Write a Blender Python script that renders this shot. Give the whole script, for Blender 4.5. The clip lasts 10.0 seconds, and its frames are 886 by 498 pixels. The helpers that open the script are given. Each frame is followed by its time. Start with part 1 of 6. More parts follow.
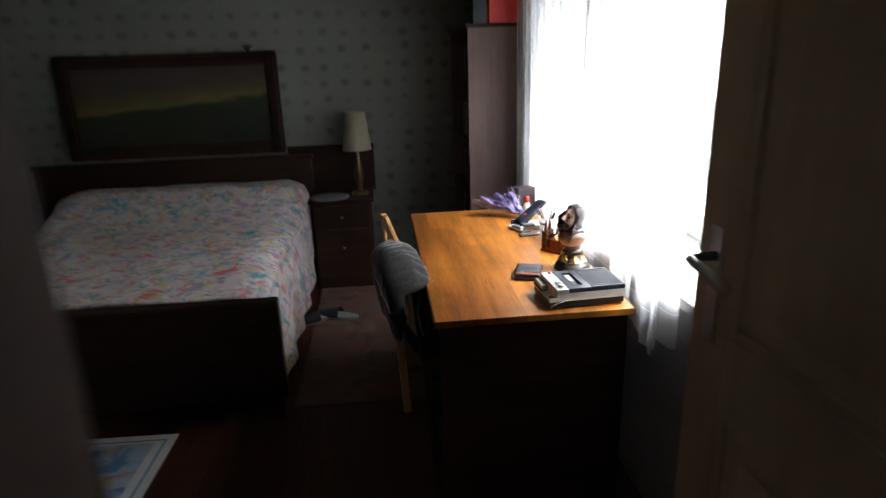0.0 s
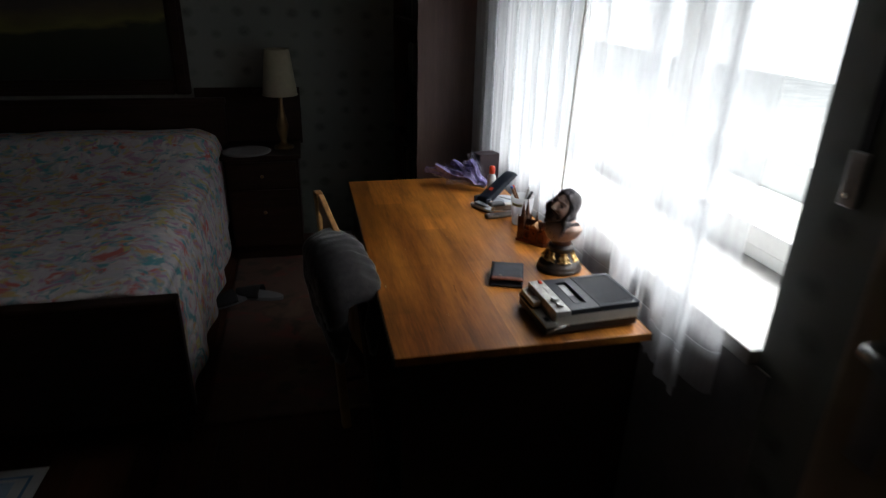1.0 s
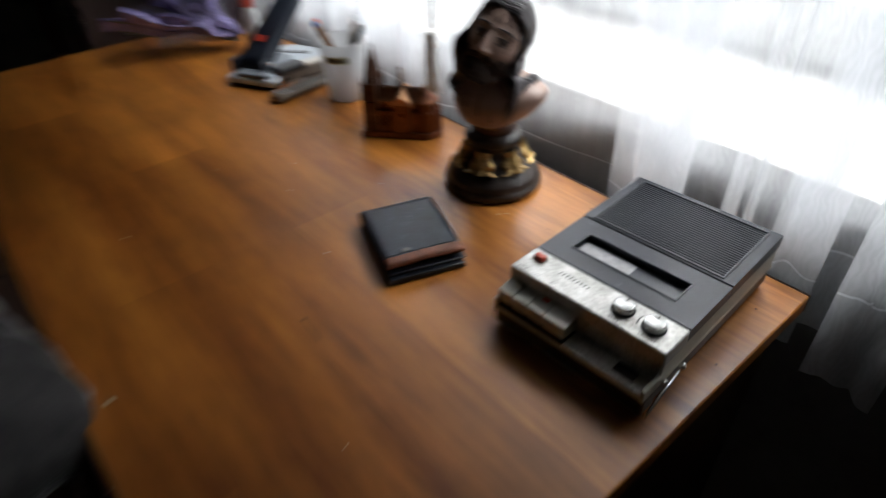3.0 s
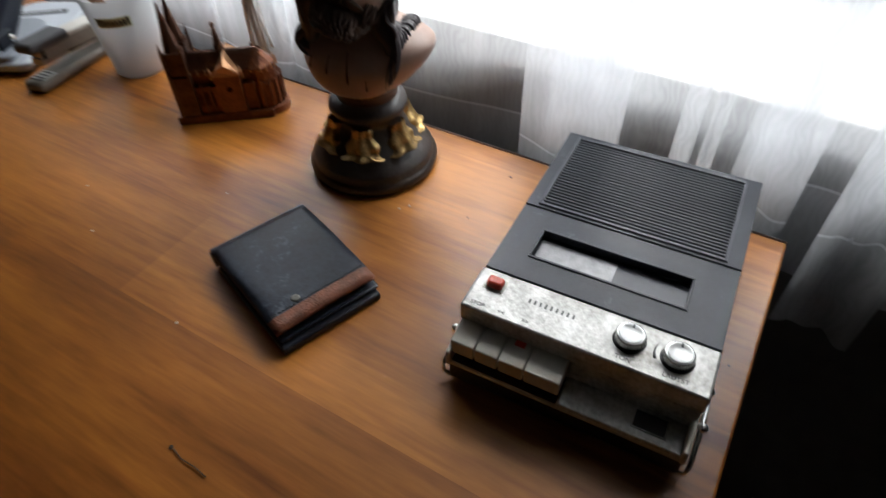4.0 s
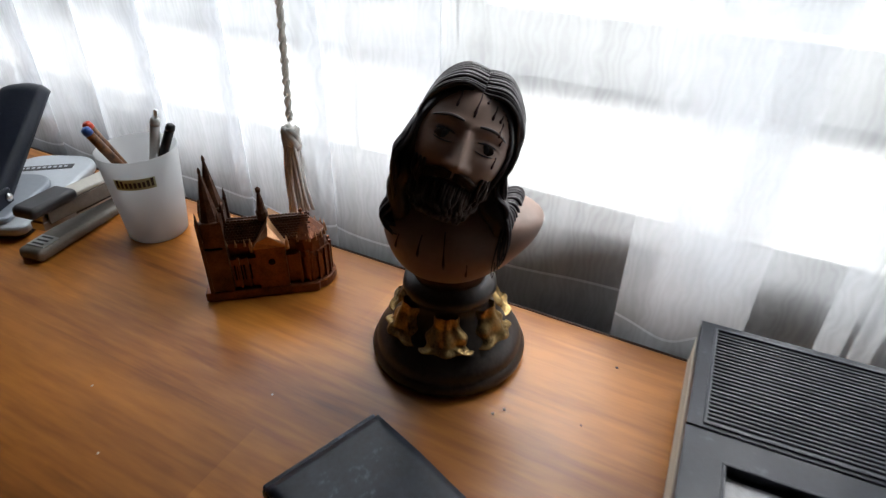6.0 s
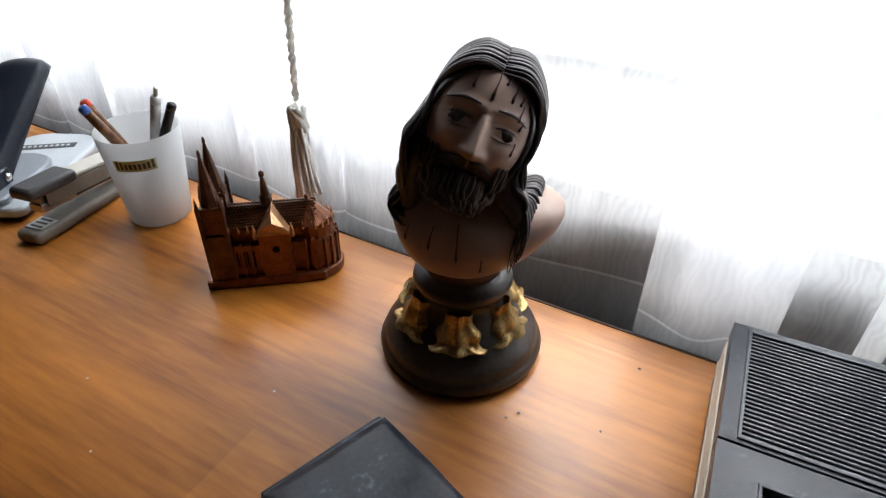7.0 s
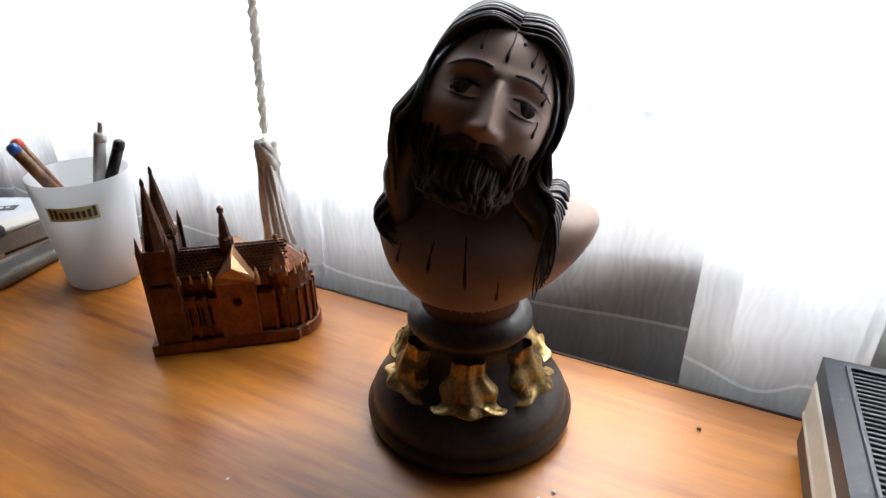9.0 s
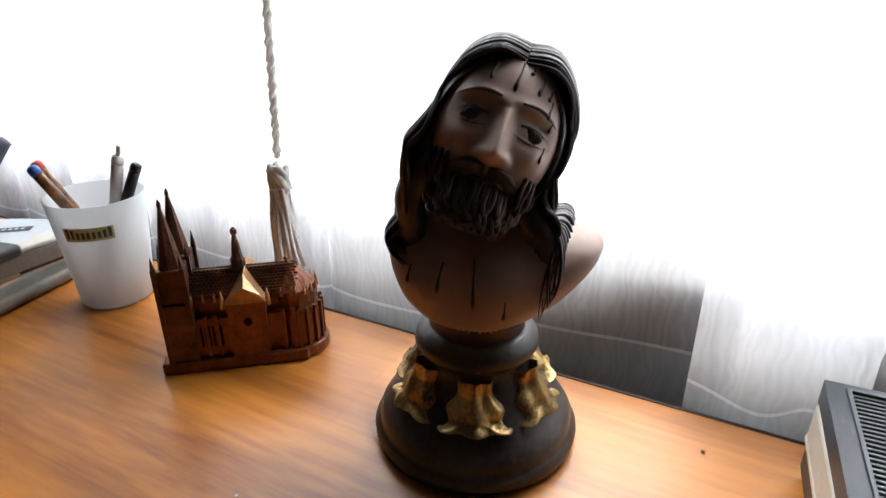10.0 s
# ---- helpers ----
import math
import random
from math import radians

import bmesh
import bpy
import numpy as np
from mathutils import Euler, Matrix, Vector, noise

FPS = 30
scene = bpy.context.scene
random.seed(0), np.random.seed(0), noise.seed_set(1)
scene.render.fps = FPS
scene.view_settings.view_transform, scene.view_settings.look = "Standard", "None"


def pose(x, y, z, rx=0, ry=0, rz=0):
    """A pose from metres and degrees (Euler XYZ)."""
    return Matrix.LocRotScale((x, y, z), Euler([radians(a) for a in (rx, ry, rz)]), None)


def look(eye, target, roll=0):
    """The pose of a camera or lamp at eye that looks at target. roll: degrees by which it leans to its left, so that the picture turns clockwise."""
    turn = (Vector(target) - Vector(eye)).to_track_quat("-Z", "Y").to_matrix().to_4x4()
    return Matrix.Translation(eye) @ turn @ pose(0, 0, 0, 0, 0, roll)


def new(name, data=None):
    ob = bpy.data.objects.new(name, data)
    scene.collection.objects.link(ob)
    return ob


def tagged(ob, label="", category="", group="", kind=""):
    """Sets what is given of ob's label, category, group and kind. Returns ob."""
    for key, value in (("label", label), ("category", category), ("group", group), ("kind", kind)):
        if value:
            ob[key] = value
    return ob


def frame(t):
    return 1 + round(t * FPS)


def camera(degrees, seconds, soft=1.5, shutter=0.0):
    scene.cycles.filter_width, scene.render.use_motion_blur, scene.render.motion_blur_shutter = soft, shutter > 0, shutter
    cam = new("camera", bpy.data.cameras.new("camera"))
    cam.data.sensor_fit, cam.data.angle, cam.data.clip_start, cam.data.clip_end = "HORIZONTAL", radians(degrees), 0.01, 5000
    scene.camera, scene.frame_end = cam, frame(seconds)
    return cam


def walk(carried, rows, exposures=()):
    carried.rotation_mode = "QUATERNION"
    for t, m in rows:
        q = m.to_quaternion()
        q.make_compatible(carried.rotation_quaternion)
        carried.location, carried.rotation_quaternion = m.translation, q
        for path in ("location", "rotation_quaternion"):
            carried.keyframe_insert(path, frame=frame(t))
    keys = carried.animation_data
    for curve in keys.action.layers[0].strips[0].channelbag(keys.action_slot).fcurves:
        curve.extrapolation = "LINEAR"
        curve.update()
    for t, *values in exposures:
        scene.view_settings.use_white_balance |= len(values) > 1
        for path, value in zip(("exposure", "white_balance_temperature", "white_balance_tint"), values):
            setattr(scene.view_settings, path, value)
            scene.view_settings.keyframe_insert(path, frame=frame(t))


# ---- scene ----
cam = camera(72.4, 10.0, soft=1.3, shutter=0.8)
PATH = [
    (0, (0.12, 0.105, 1.493), (0.3, 2.003, 0.889), -1.9),
    (0.5, (0.099, 0.42, 1.489), (0.362, 2.27, 0.775), 1.3),
    (1, (0.092, 0.638, 1.481), (0.504, 2.43, 0.695), 1.4),
    (1.5, (0.145, 0.89, 1.371), (0.407, 2.797, 0.828), 2.0),
    (2, (0.192, 1.177, 1.296), (0.638, 2.945, 0.474), 1.2),
    (2.5, (0.189, 1.446, 1.247), (0.936, 3.055, 0.323), -0.1),
    (3, (0.281, 1.621, 1.177), (1.281, 2.843, -0.051), -2.0),
    (3.2, (0.338, 1.681, 1.16), (1.417, 2.814, -0.085), -4.0),
    (4.3, (0.386, 1.81, 1.125), (1.605, 2.446, -0.327), 0.2),
    (4.5, (0.375, 1.82, 1.124), (1.629, 2.418, -0.314), 0.6),
    (5, (0.361, 1.839, 1.127), (1.715, 2.431, -0.221), 1.3),
    (5.5, (0.37, 1.901, 1.124), (1.846, 2.659, 0.009), 0.7),
    (5.7, (0.395, 1.922, 1.115), (1.885, 2.688, 0.024), 0.7),
    (6.8, (0.457, 1.956, 1.098), (1.877, 2.749, -0.066), 0.6),
    (7, (0.457, 1.956, 1.096), (1.879, 2.748, -0.066), 0.6),
    (7.5, (0.451, 1.95, 1.101), (1.876, 2.781, -0.031), 0.2),
    (8, (0.462, 1.957, 1.079), (1.917, 2.757, -0.037), -0.3),
    (8.5, (0.499, 1.985, 1.024), (2.058, 2.804, 0.075), -1.4),
    (9, (0.499, 1.991, 1.014), (2.088, 2.812, 0.118), -0.6),
    (9.5, (0.497, 1.985, 1.013), (2.082, 2.853, 0.154), -0.8),
    (10, (0.489, 1.989, 1.015), (2.107, 2.837, 0.201), -0.2),
]
walk(cam, [(t, look(eye, target, roll)) for t, eye, target, roll in PATH],
     exposures=[(0.0, 1.75), (0.3, 1.1), (0.6, 0.45), (1.0, -0.12), (2.0, -0.45), (3.0, -0.32), (4.3, -0.27), (4.8, -0.27), (5.2, -0.55), (5.7, -0.58), (6.8, 0.10), (8.0, 0.10), (9.0, 0.26), (10.0, 0.36)])

# ---- world and light ----
world = bpy.data.worlds.new("world")
scene.world = world
world.use_nodes = True
wn = world.node_tree
sky = wn.nodes.new("ShaderNodeTexSky")
sky.sky_type = "NISHITA"
sky.sun_disc = False
sky.sun_elevation, sky.sun_rotation = radians(48), radians(120)
wn.nodes["Background"].inputs[1].default_value = 0.12
wn.links.new(sky.outputs[0], wn.nodes["Background"].inputs[0])

sun = new("sun", bpy.data.lights.new("sun", "SUN"))
sun.data.energy, sun.data.angle, sun.data.color = 0.8, radians(14), (1.0, 0.97, 0.92)
sun.matrix_world = look((6, 6, 8), (0, 2, 0))

# the bright overcast sky seen and lighting in through the window
daylight = new("sky_daylight", bpy.data.lights.new("sky_daylight", "AREA"))
daylight.data.shape = "RECTANGLE"
daylight.data.size, daylight.data.size_y = 15.0, 4.0
daylight.data.energy, daylight.data.color = 4300.0, (0.95, 0.98, 1.0)
daylight.matrix_world = look((5.0, 2.3, 7.1), (1.1, 2.3, 1.2))


# ---- materials ----
def mat(name, base, rough=0.6, metal=0.0, vary=0.12, scale=20.0, bump=0.0, bump_scale=80.0, stretch=(1, 1, 1), second=None, spec=None):
    """A surface with variation at two scales and fine relief."""
    m = bpy.data.materials.new(name)
    m.use_nodes = True
    n, l = m.node_tree.nodes, m.node_tree.links
    b = n["Principled BSDF"]
    b.inputs["Roughness"].default_value, b.inputs["Metallic"].default_value = rough, metal
    if spec is not None:
        b.inputs["Specular IOR Level"].default_value = spec
    tc = n.new("ShaderNodeTexCoord")
    mp = n.new("ShaderNodeMapping")
    mp.inputs["Scale"].default_value = stretch
    l.new(tc.outputs["Object"], mp.inputs[0])
    big, fine = n.new("ShaderNodeTexNoise"), n.new("ShaderNodeTexNoise")
    big.inputs["Scale"].default_value, big.inputs["Detail"].default_value = scale, 4
    fine.inputs["Scale"].default_value, fine.inputs["Detail"].default_value = scale * 9, 3
    l.new(mp.outputs[0], big.inputs[0])
    l.new(mp.outputs[0], fine.inputs[0])
    mixf = n.new("ShaderNodeMix")
    mixf.inputs[0].default_value = 0.35
    l.new(big.outputs[0], mixf.inputs[2])
    l.new(fine.outputs[0], mixf.inputs[3])
    ramp = n.new("ShaderNodeValToRGB")
    lo = second if second else tuple(c * (1 - vary * 1.6) for c in base)
    hi = tuple(min(1, c * (1 + vary)) for c in base)
    ramp.color_ramp.elements[0].position, ramp.color_ramp.elements[0].color = 0.32, (*lo, 1)
    ramp.color_ramp.elements[1].position, ramp.color_ramp.elements[1].color = 0.66, (*hi, 1)
    l.new(mixf.outputs[0], ramp.inputs[0])
    l.new(ramp.outputs[0], b.inputs["Base Color"])
    rr = n.new("ShaderNodeMapRange")
    rr.inputs[3].default_value, rr.inputs[4].default_value = max(0.02, rough - 0.1), min(1, rough + 0.1)
    l.new(big.outputs[0], rr.inputs[0])
    l.new(rr.outputs[0], b.inputs["Roughness"])
    if bump:
        bt = n.new("ShaderNodeTexNoise")
        bt.inputs["Scale"].default_value, bt.inputs["Detail"].default_value = bump_scale, 4
        l.new(mp.outputs[0], bt.inputs[0])
        bp = n.new("ShaderNodeBump")
        bp.inputs["Strength"].default_value, bp.inputs["Distance"].default_value = bump, 0.002
        l.new(bt.outputs[0], bp.inputs["Height"])
        l.new(bp.outputs[0], b.inputs["Normal"])
    return m


def wood(name, dark, light, rough=0.35, along="x", rings=14.0, random_shift=False, spec=0.5, staves=False):
    """Veneer or board: long streaks, broad figure and fine pores along one axis."""
    m = bpy.data.materials.new(name)
    m.use_nodes = True
    n, l = m.node_tree.nodes, m.node_tree.links
    b = n["Principled BSDF"]
    b.inputs["Specular IOR Level"].default_value = spec
    tc = n.new("ShaderNodeTexCoord")
    mp = n.new("ShaderNodeMapping")
    k = {"x": (0.09, 1, 1), "y": (1, 0.09, 1), "z": (1, 1, 0.09)}[along]
    mp.inputs["Scale"].default_value = k
    if random_shift:
        oi = n.new("ShaderNodeObjectInfo")
        cm = n.new("ShaderNodeCombineXYZ")
        mu = n.new("ShaderNodeMath")
        mu.operation = "MULTIPLY"
        mu.inputs[1].default_value = 9.0
        l.new(oi.outputs["Random"], mu.inputs[0])
        for i in range(3):
            l.new(mu.outputs[0], cm.inputs[i])
        l.new(cm.outputs[0], mp.inputs["Location"])
    l.new(tc.outputs["Object"], mp.inputs[0])
    figure, streak, pore = (n.new("ShaderNodeTexNoise") for _ in range(3))
    for t, s, d, dist in ((figure, rings * 0.45, 4, 1.1), (streak, rings * 2.6, 5, 0.25), (pore, rings * 22, 3, 0.0)):
        t.inputs["Scale"].default_value, t.inputs["Detail"].default_value, t.inputs["Distortion"].default_value = s, d, dist
        l.new(mp.outputs[0], t.inputs[0])
    a, c = n.new("ShaderNodeMix"), n.new("ShaderNodeMix")
    a.inputs[0].default_value, c.inputs[0].default_value = 0.48, 0.2
    l.new(figure.outputs[0], a.inputs[2])
    l.new(streak.outputs[0], a.inputs[3])
    l.new(a.outputs[0], c.inputs[2])
    l.new(pore.outputs[0], c.inputs[3])
    ramp = n.new("ShaderNodeValToRGB")
    ramp.color_ramp.elements[0].position, ramp.color_ramp.elements[0].color = 0.37, (*dark, 1)
    ramp.color_ramp.elements[1].position, ramp.color_ramp.elements[1].color = 0.59, (*light, 1)
    l.new(c.outputs[0], ramp.inputs[0])
    if staves:
        # glued staves of slightly different tone, with a little grime and pale rubs over them
        bk, rot = n.new("ShaderNodeTexBrick"), n.new("ShaderNodeMapping")
        rot.inputs["Rotation"].default_value = (0, 0, math.pi / 2)
        l.new(tc.outputs["Object"], rot.inputs[0])
        l.new(rot.outputs[0], bk.inputs[0])
        bk.inputs["Scale"].default_value, bk.inputs["Mortar Size"].default_value = 1.0, 0.0
        bk.inputs["Brick Width"].default_value, bk.inputs["Row Height"].default_value = 0.55, 0.105
        bk.inputs["Color1"].default_value, bk.inputs["Color2"].default_value = (0.66, 0.61, 0.58, 1), (1.12, 1.12, 1.12, 1)
        rub = n.new("ShaderNodeTexNoise")
        rub.inputs["Scale"].default_value, rub.inputs["Detail"].default_value = 3.6, 6
        l.new(tc.outputs["Object"], rub.inputs[0])
        rm = n.new("ShaderNodeMapRange")
        rm.inputs[1].default_value, rm.inputs[2].default_value, rm.inputs[3].default_value, rm.inputs[4].default_value = 0.32, 0.66, 0.62, 1.16
        l.new(rub.outputs[0], rm.inputs[0])
        m1, m2 = n.new("ShaderNodeMix"), n.new("ShaderNodeMix")
        for mm in (m1, m2):
            mm.data_type, mm.blend_type = "RGBA", "MULTIPLY"
            mm.inputs[0].default_value = 1.0
        l.new(ramp.outputs[0], m1.inputs[6])
        l.new(bk.outputs[0], m1.inputs[7])
        l.new(m1.outputs[2], m2.inputs[6])
        l.new(rm.outputs[0], m2.inputs[7])
        l.new(m2.outputs[2], b.inputs["Base Color"])
    else:
        l.new(ramp.outputs[0], b.inputs["Base Color"])
    rr = n.new("ShaderNodeMapRange")
    rr.inputs[3].default_value, rr.inputs[4].default_value = rough - 0.07, rough + 0.13
    l.new(figure.outputs[0], rr.inputs[0])
    l.new(rr.outputs[0], b.inputs["Roughness"])
    bp = n.new("ShaderNodeBump")
    bp.inputs["Strength"].default_value, bp.inputs["Distance"].default_value = 0.12, 0.001
    l.new(pore.outputs[0], bp.inputs["Height"])
    l.new(bp.outputs[0], b.inputs["Normal"])
    return m


def sheer(name, cover, colour=(0.91, 0.93, 0.96)):
    """Thin voile: part open weave, part thread that scatters and passes light."""
    m = bpy.data.materials.new(name)
    m.use_nodes = True
    n, l = m.node_tree.nodes, m.node_tree.links
    n.remove(n["Principled BSDF"])
    out = n["Material Output"]
    di, tr, tp = n.new("ShaderNodeBsdfDiffuse"), n.new("ShaderNodeBsdfTranslucent"), n.new("ShaderNodeBsdfTransparent")
    for x in (di, tr):
        x.inputs[0].default_value = (*colour, 1)
    m1, m2 = n.new("ShaderNodeMixShader"), n.new("ShaderNodeMixShader")
    m1.inputs[0].default_value = 0.42
    l.new(di.outputs[0], m1.inputs[1])
    l.new(tr.outputs[0], m1.inputs[2])
    tc, mp, no = n.new("ShaderNodeTexCoord"), n.new("ShaderNodeMapping"), n.new("ShaderNodeTexNoise")
    mp.inputs["Scale"].default_value = (1, 6, 0.35)
    no.inputs["Scale"].default_value, no.inputs["Detail"].default_value = 6.0, 4
    mr = n.new("ShaderNodeMapRange")
    mr.inputs[1].default_value, mr.inputs[2].default_value = 0.25, 0.75
    mr.inputs[3].default_value, mr.inputs[4].default_value = cover - 0.11, cover + 0.11
    l.new(tc.outputs["Object"], mp.inputs[0])
    l.new(mp.outputs[0], no.inputs[0])
    l.new(no.outputs[0], mr.inputs[0])
    # the crossing threads of the weave draw a watered grain
    grain, sc = n.new("ShaderNodeTexWave"), n.new("ShaderNodeMapping")
    sc.inputs["Scale"].default_value = (0.0, 1.0, 0.5)
    grain.bands_direction = "Y"
    grain.inputs["Scale"].default_value, grain.inputs["Distortion"].default_value = 46.0, 13.0
    grain.inputs["Detail"].default_value, grain.inputs["Detail Scale"].default_value = 2.0, 1.2
    gr, add = n.new("ShaderNodeMapRange"), n.new("ShaderNodeMath")
    gr.inputs[3].default_value, gr.inputs[4].default_value = -0.028, 0.028
    l.new(tc.outputs["Object"], sc.inputs[0])
    l.new(sc.outputs[0], grain.inputs[0])
    l.new(grain.outputs["Fac"], gr.inputs[0])
    l.new(mr.outputs[0], add.inputs[0])
    l.new(gr.outputs[0], add.inputs[1])
    l.new(add.outputs[0], m2.inputs[0])
    l.new(tp.outputs[0], m2.inputs[1])
    l.new(m1.outputs[0], m2.inputs[2])
    l.new(m2.outputs[0], out.inputs[0])
    return m


def glow(name, colour, strength):
    m = bpy.data.materials.new(name)
    m.use_nodes = True
    n, l = m.node_tree.nodes, m.node_tree.links
    n.remove(n["Principled BSDF"])
    e = n.new("ShaderNodeEmission")
    e.inputs[0].default_value, e.inputs[1].default_value = (*colour, 1), strength
    l.new(e.outputs[0], n["Material Output"].inputs[0])
    return m


def clear(name, colour, rough=0.1, transmission=1.0, ior=1.45, alpha=1.0):
    m = bpy.data.materials.new(name)
    m.use_nodes = True
    b = m.node_tree.nodes["Principled BSDF"]
    b.inputs["Base Color"].default_value = (*colour, 1)
    b.inputs["Roughness"].default_value = rough
    b.inputs["Transmission Weight"].default_value = transmission
    b.inputs["IOR"].default_value = ior
    b.inputs["Alpha"].default_value = alpha
    return m


def milky(name, colour):
    """Frosted polypropylene: lets some light through and some sight."""
    m = bpy.data.materials.new(name)
    m.use_nodes = True
    n, l = m.node_tree.nodes, m.node_tree.links
    b = n["Principled BSDF"]
    b.inputs["Base Color"].default_value = (*colour, 1)
    b.inputs["Roughness"].default_value = 0.38
    tr, tp = n.new("ShaderNodeBsdfTranslucent"), n.new("ShaderNodeBsdfTransparent")
    tr.inputs[0].default_value = (*colour, 1)
    m1, m2 = n.new("ShaderNodeMixShader"), n.new("ShaderNodeMixShader")
    m1.inputs[0].default_value, m2.inputs[0].default_value = 0.5, 0.12
    l.new(b.outputs[0], m1.inputs[1])
    l.new(tr.outputs[0], m1.inputs[2])
    l.new(m1.outputs[0], m2.inputs[1])
    l.new(tp.outputs[0], m2.inputs[2])
    l.new(m2.outputs[0], n["Material Output"].inputs[0])
    return m


def spotted(name, ground, spots, scale=9.0, rough=0.9, bump=0.3):
    """Printed cloth: many soft blots of several dyes over a ground."""
    m = bpy.data.materials.new(name)
    m.use_nodes = True
    n, l = m.node_tree.nodes, m.node_tree.links
    b = n["Principled BSDF"]
    b.inputs["Roughness"].default_value = rough
    tc = n.new("ShaderNodeTexCoord")
    wp = n.new("ShaderNodeTexNoise")
    wp.inputs["Scale"].default_value = scale * 0.7
    vm = n.new("ShaderNodeMix")
    vm.data_type = "VECTOR"
    vm.inputs[0].default_value = 0.12
    l.new(tc.outputs["Object"], wp.inputs[0])
    l.new(tc.outputs["Object"], vm.inputs[4])
    l.new(wp.outputs["Color"], vm.inputs[5])
    last = None
    for i, colour in enumerate(spots):
        t = n.new("ShaderNodeTexNoise")
        t.inputs["Scale"].default_value, t.inputs["Detail"].default_value = scale * (0.8 + 0.17 * i), 3
        off = n.new("ShaderNodeMapping")
        off.inputs["Location"].default_value = (3.1 * i, 7.7 * i, 1.3 * i)
        off.inputs["Scale"].default_value = (1.0, 1.15, 1.0)
        l.new(vm.outputs[1], off.inputs[0])
        l.new(off.outputs[0], t.inputs[0])
        st = n.new("ShaderNodeMapRange")
        st.inputs[1].default_value, st.inputs[2].default_value = 0.56, 0.66
        l.new(t.outputs[0], st.inputs[0])
        mx = n.new("ShaderNodeMix")
        mx.data_type = "RGBA"
        l.new(st.outputs[0], mx.inputs[0])
        if last is None:
            mx.inputs[6].default_value = (*ground, 1)
        else:
            l.new(last, mx.inputs[6])
        mx.inputs[7].default_value = (*colour, 1)
        last = mx.outputs[2]
    l.new(last, b.inputs["Base Color"])
    bt, bp = n.new("ShaderNodeTexNoise"), n.new("ShaderNodeBump")
    bt.inputs["Scale"].default_value = 60
    bp.inputs["Strength"].default_value, bp.inputs["Distance"].default_value = bump, 0.004
    l.new(tc.outputs["Object"], bt.inputs[0])
    l.new(bt.outputs[0], bp.inputs["Height"])
    l.new(bp.outputs[0], b.inputs["Normal"])
    return m


def wallpaper(name):
    """Pale paper with rows of small dark sprigs, staggered."""
    m = bpy.data.materials.new(name)
    m.use_nodes = True
    n, l = m.node_tree.nodes, m.node_tree.links
    b = n["Principled BSDF"]
    b.inputs["Roughness"].default_value = 0.8
    tc, mp = n.new("ShaderNodeTexCoord"), n.new("ShaderNodeMapping")
    mp.inputs["Scale"].default_value = (7.2, 1.0, 9.0)
    sx, ad, cx = n.new("ShaderNodeSeparateXYZ"), n.new("ShaderNodeMath"), n.new("ShaderNodeCombineXYZ")
    l.new(tc.outputs["Object"], sx.inputs[0])
    l.new(sx.outputs[0], ad.inputs[0])
    l.new(sx.outputs[1], ad.inputs[1])
    l.new(ad.outputs[0], cx.inputs[0])
    l.new(sx.outputs[2], cx.inputs[2])
    l.new(cx.outputs[0], mp.inputs[0])
    vo = n.new("ShaderNodeTexVoronoi")
    vo.inputs["Scale"].default_value, vo.inputs["Randomness"].default_value = 1.0, 0.25
    l.new(mp.outputs[0], vo.inputs[0])
    st = n.new("ShaderNodeMapRange")
    st.inputs[1].default_value, st.inputs[2].default_value, st.inputs[3].default_value, st.inputs[4].default_value = 0.12, 0.32, 1.2, 0.0
    l.new(vo.outputs["Distance"], st.inputs[0])
    no = n.new("ShaderNodeTexNoise")
    no.inputs["Scale"].default_value, no.inputs["Detail"].default_value = 30, 4
    l.new(tc.outputs["Object"], no.inputs[0])
    mu = n.new("ShaderNodeMath")
    mu.operation = "MULTIPLY"
    l.new(st.outputs[0], mu.inputs[0])
    l.new(no.outputs[0], mu.inputs[1])
    mx = n.new("ShaderNodeMix")
    mx.data_type = "RGBA"
    mx.inputs[6].default_value, mx.inputs[7].default_value = (0.175, 0.185, 0.165, 1), (0.06, 0.07, 0.058, 1)
    l.new(mu.outputs[0], mx.inputs[0])
    l.new(mx.outputs[2], b.inputs["Base Color"])
    return m


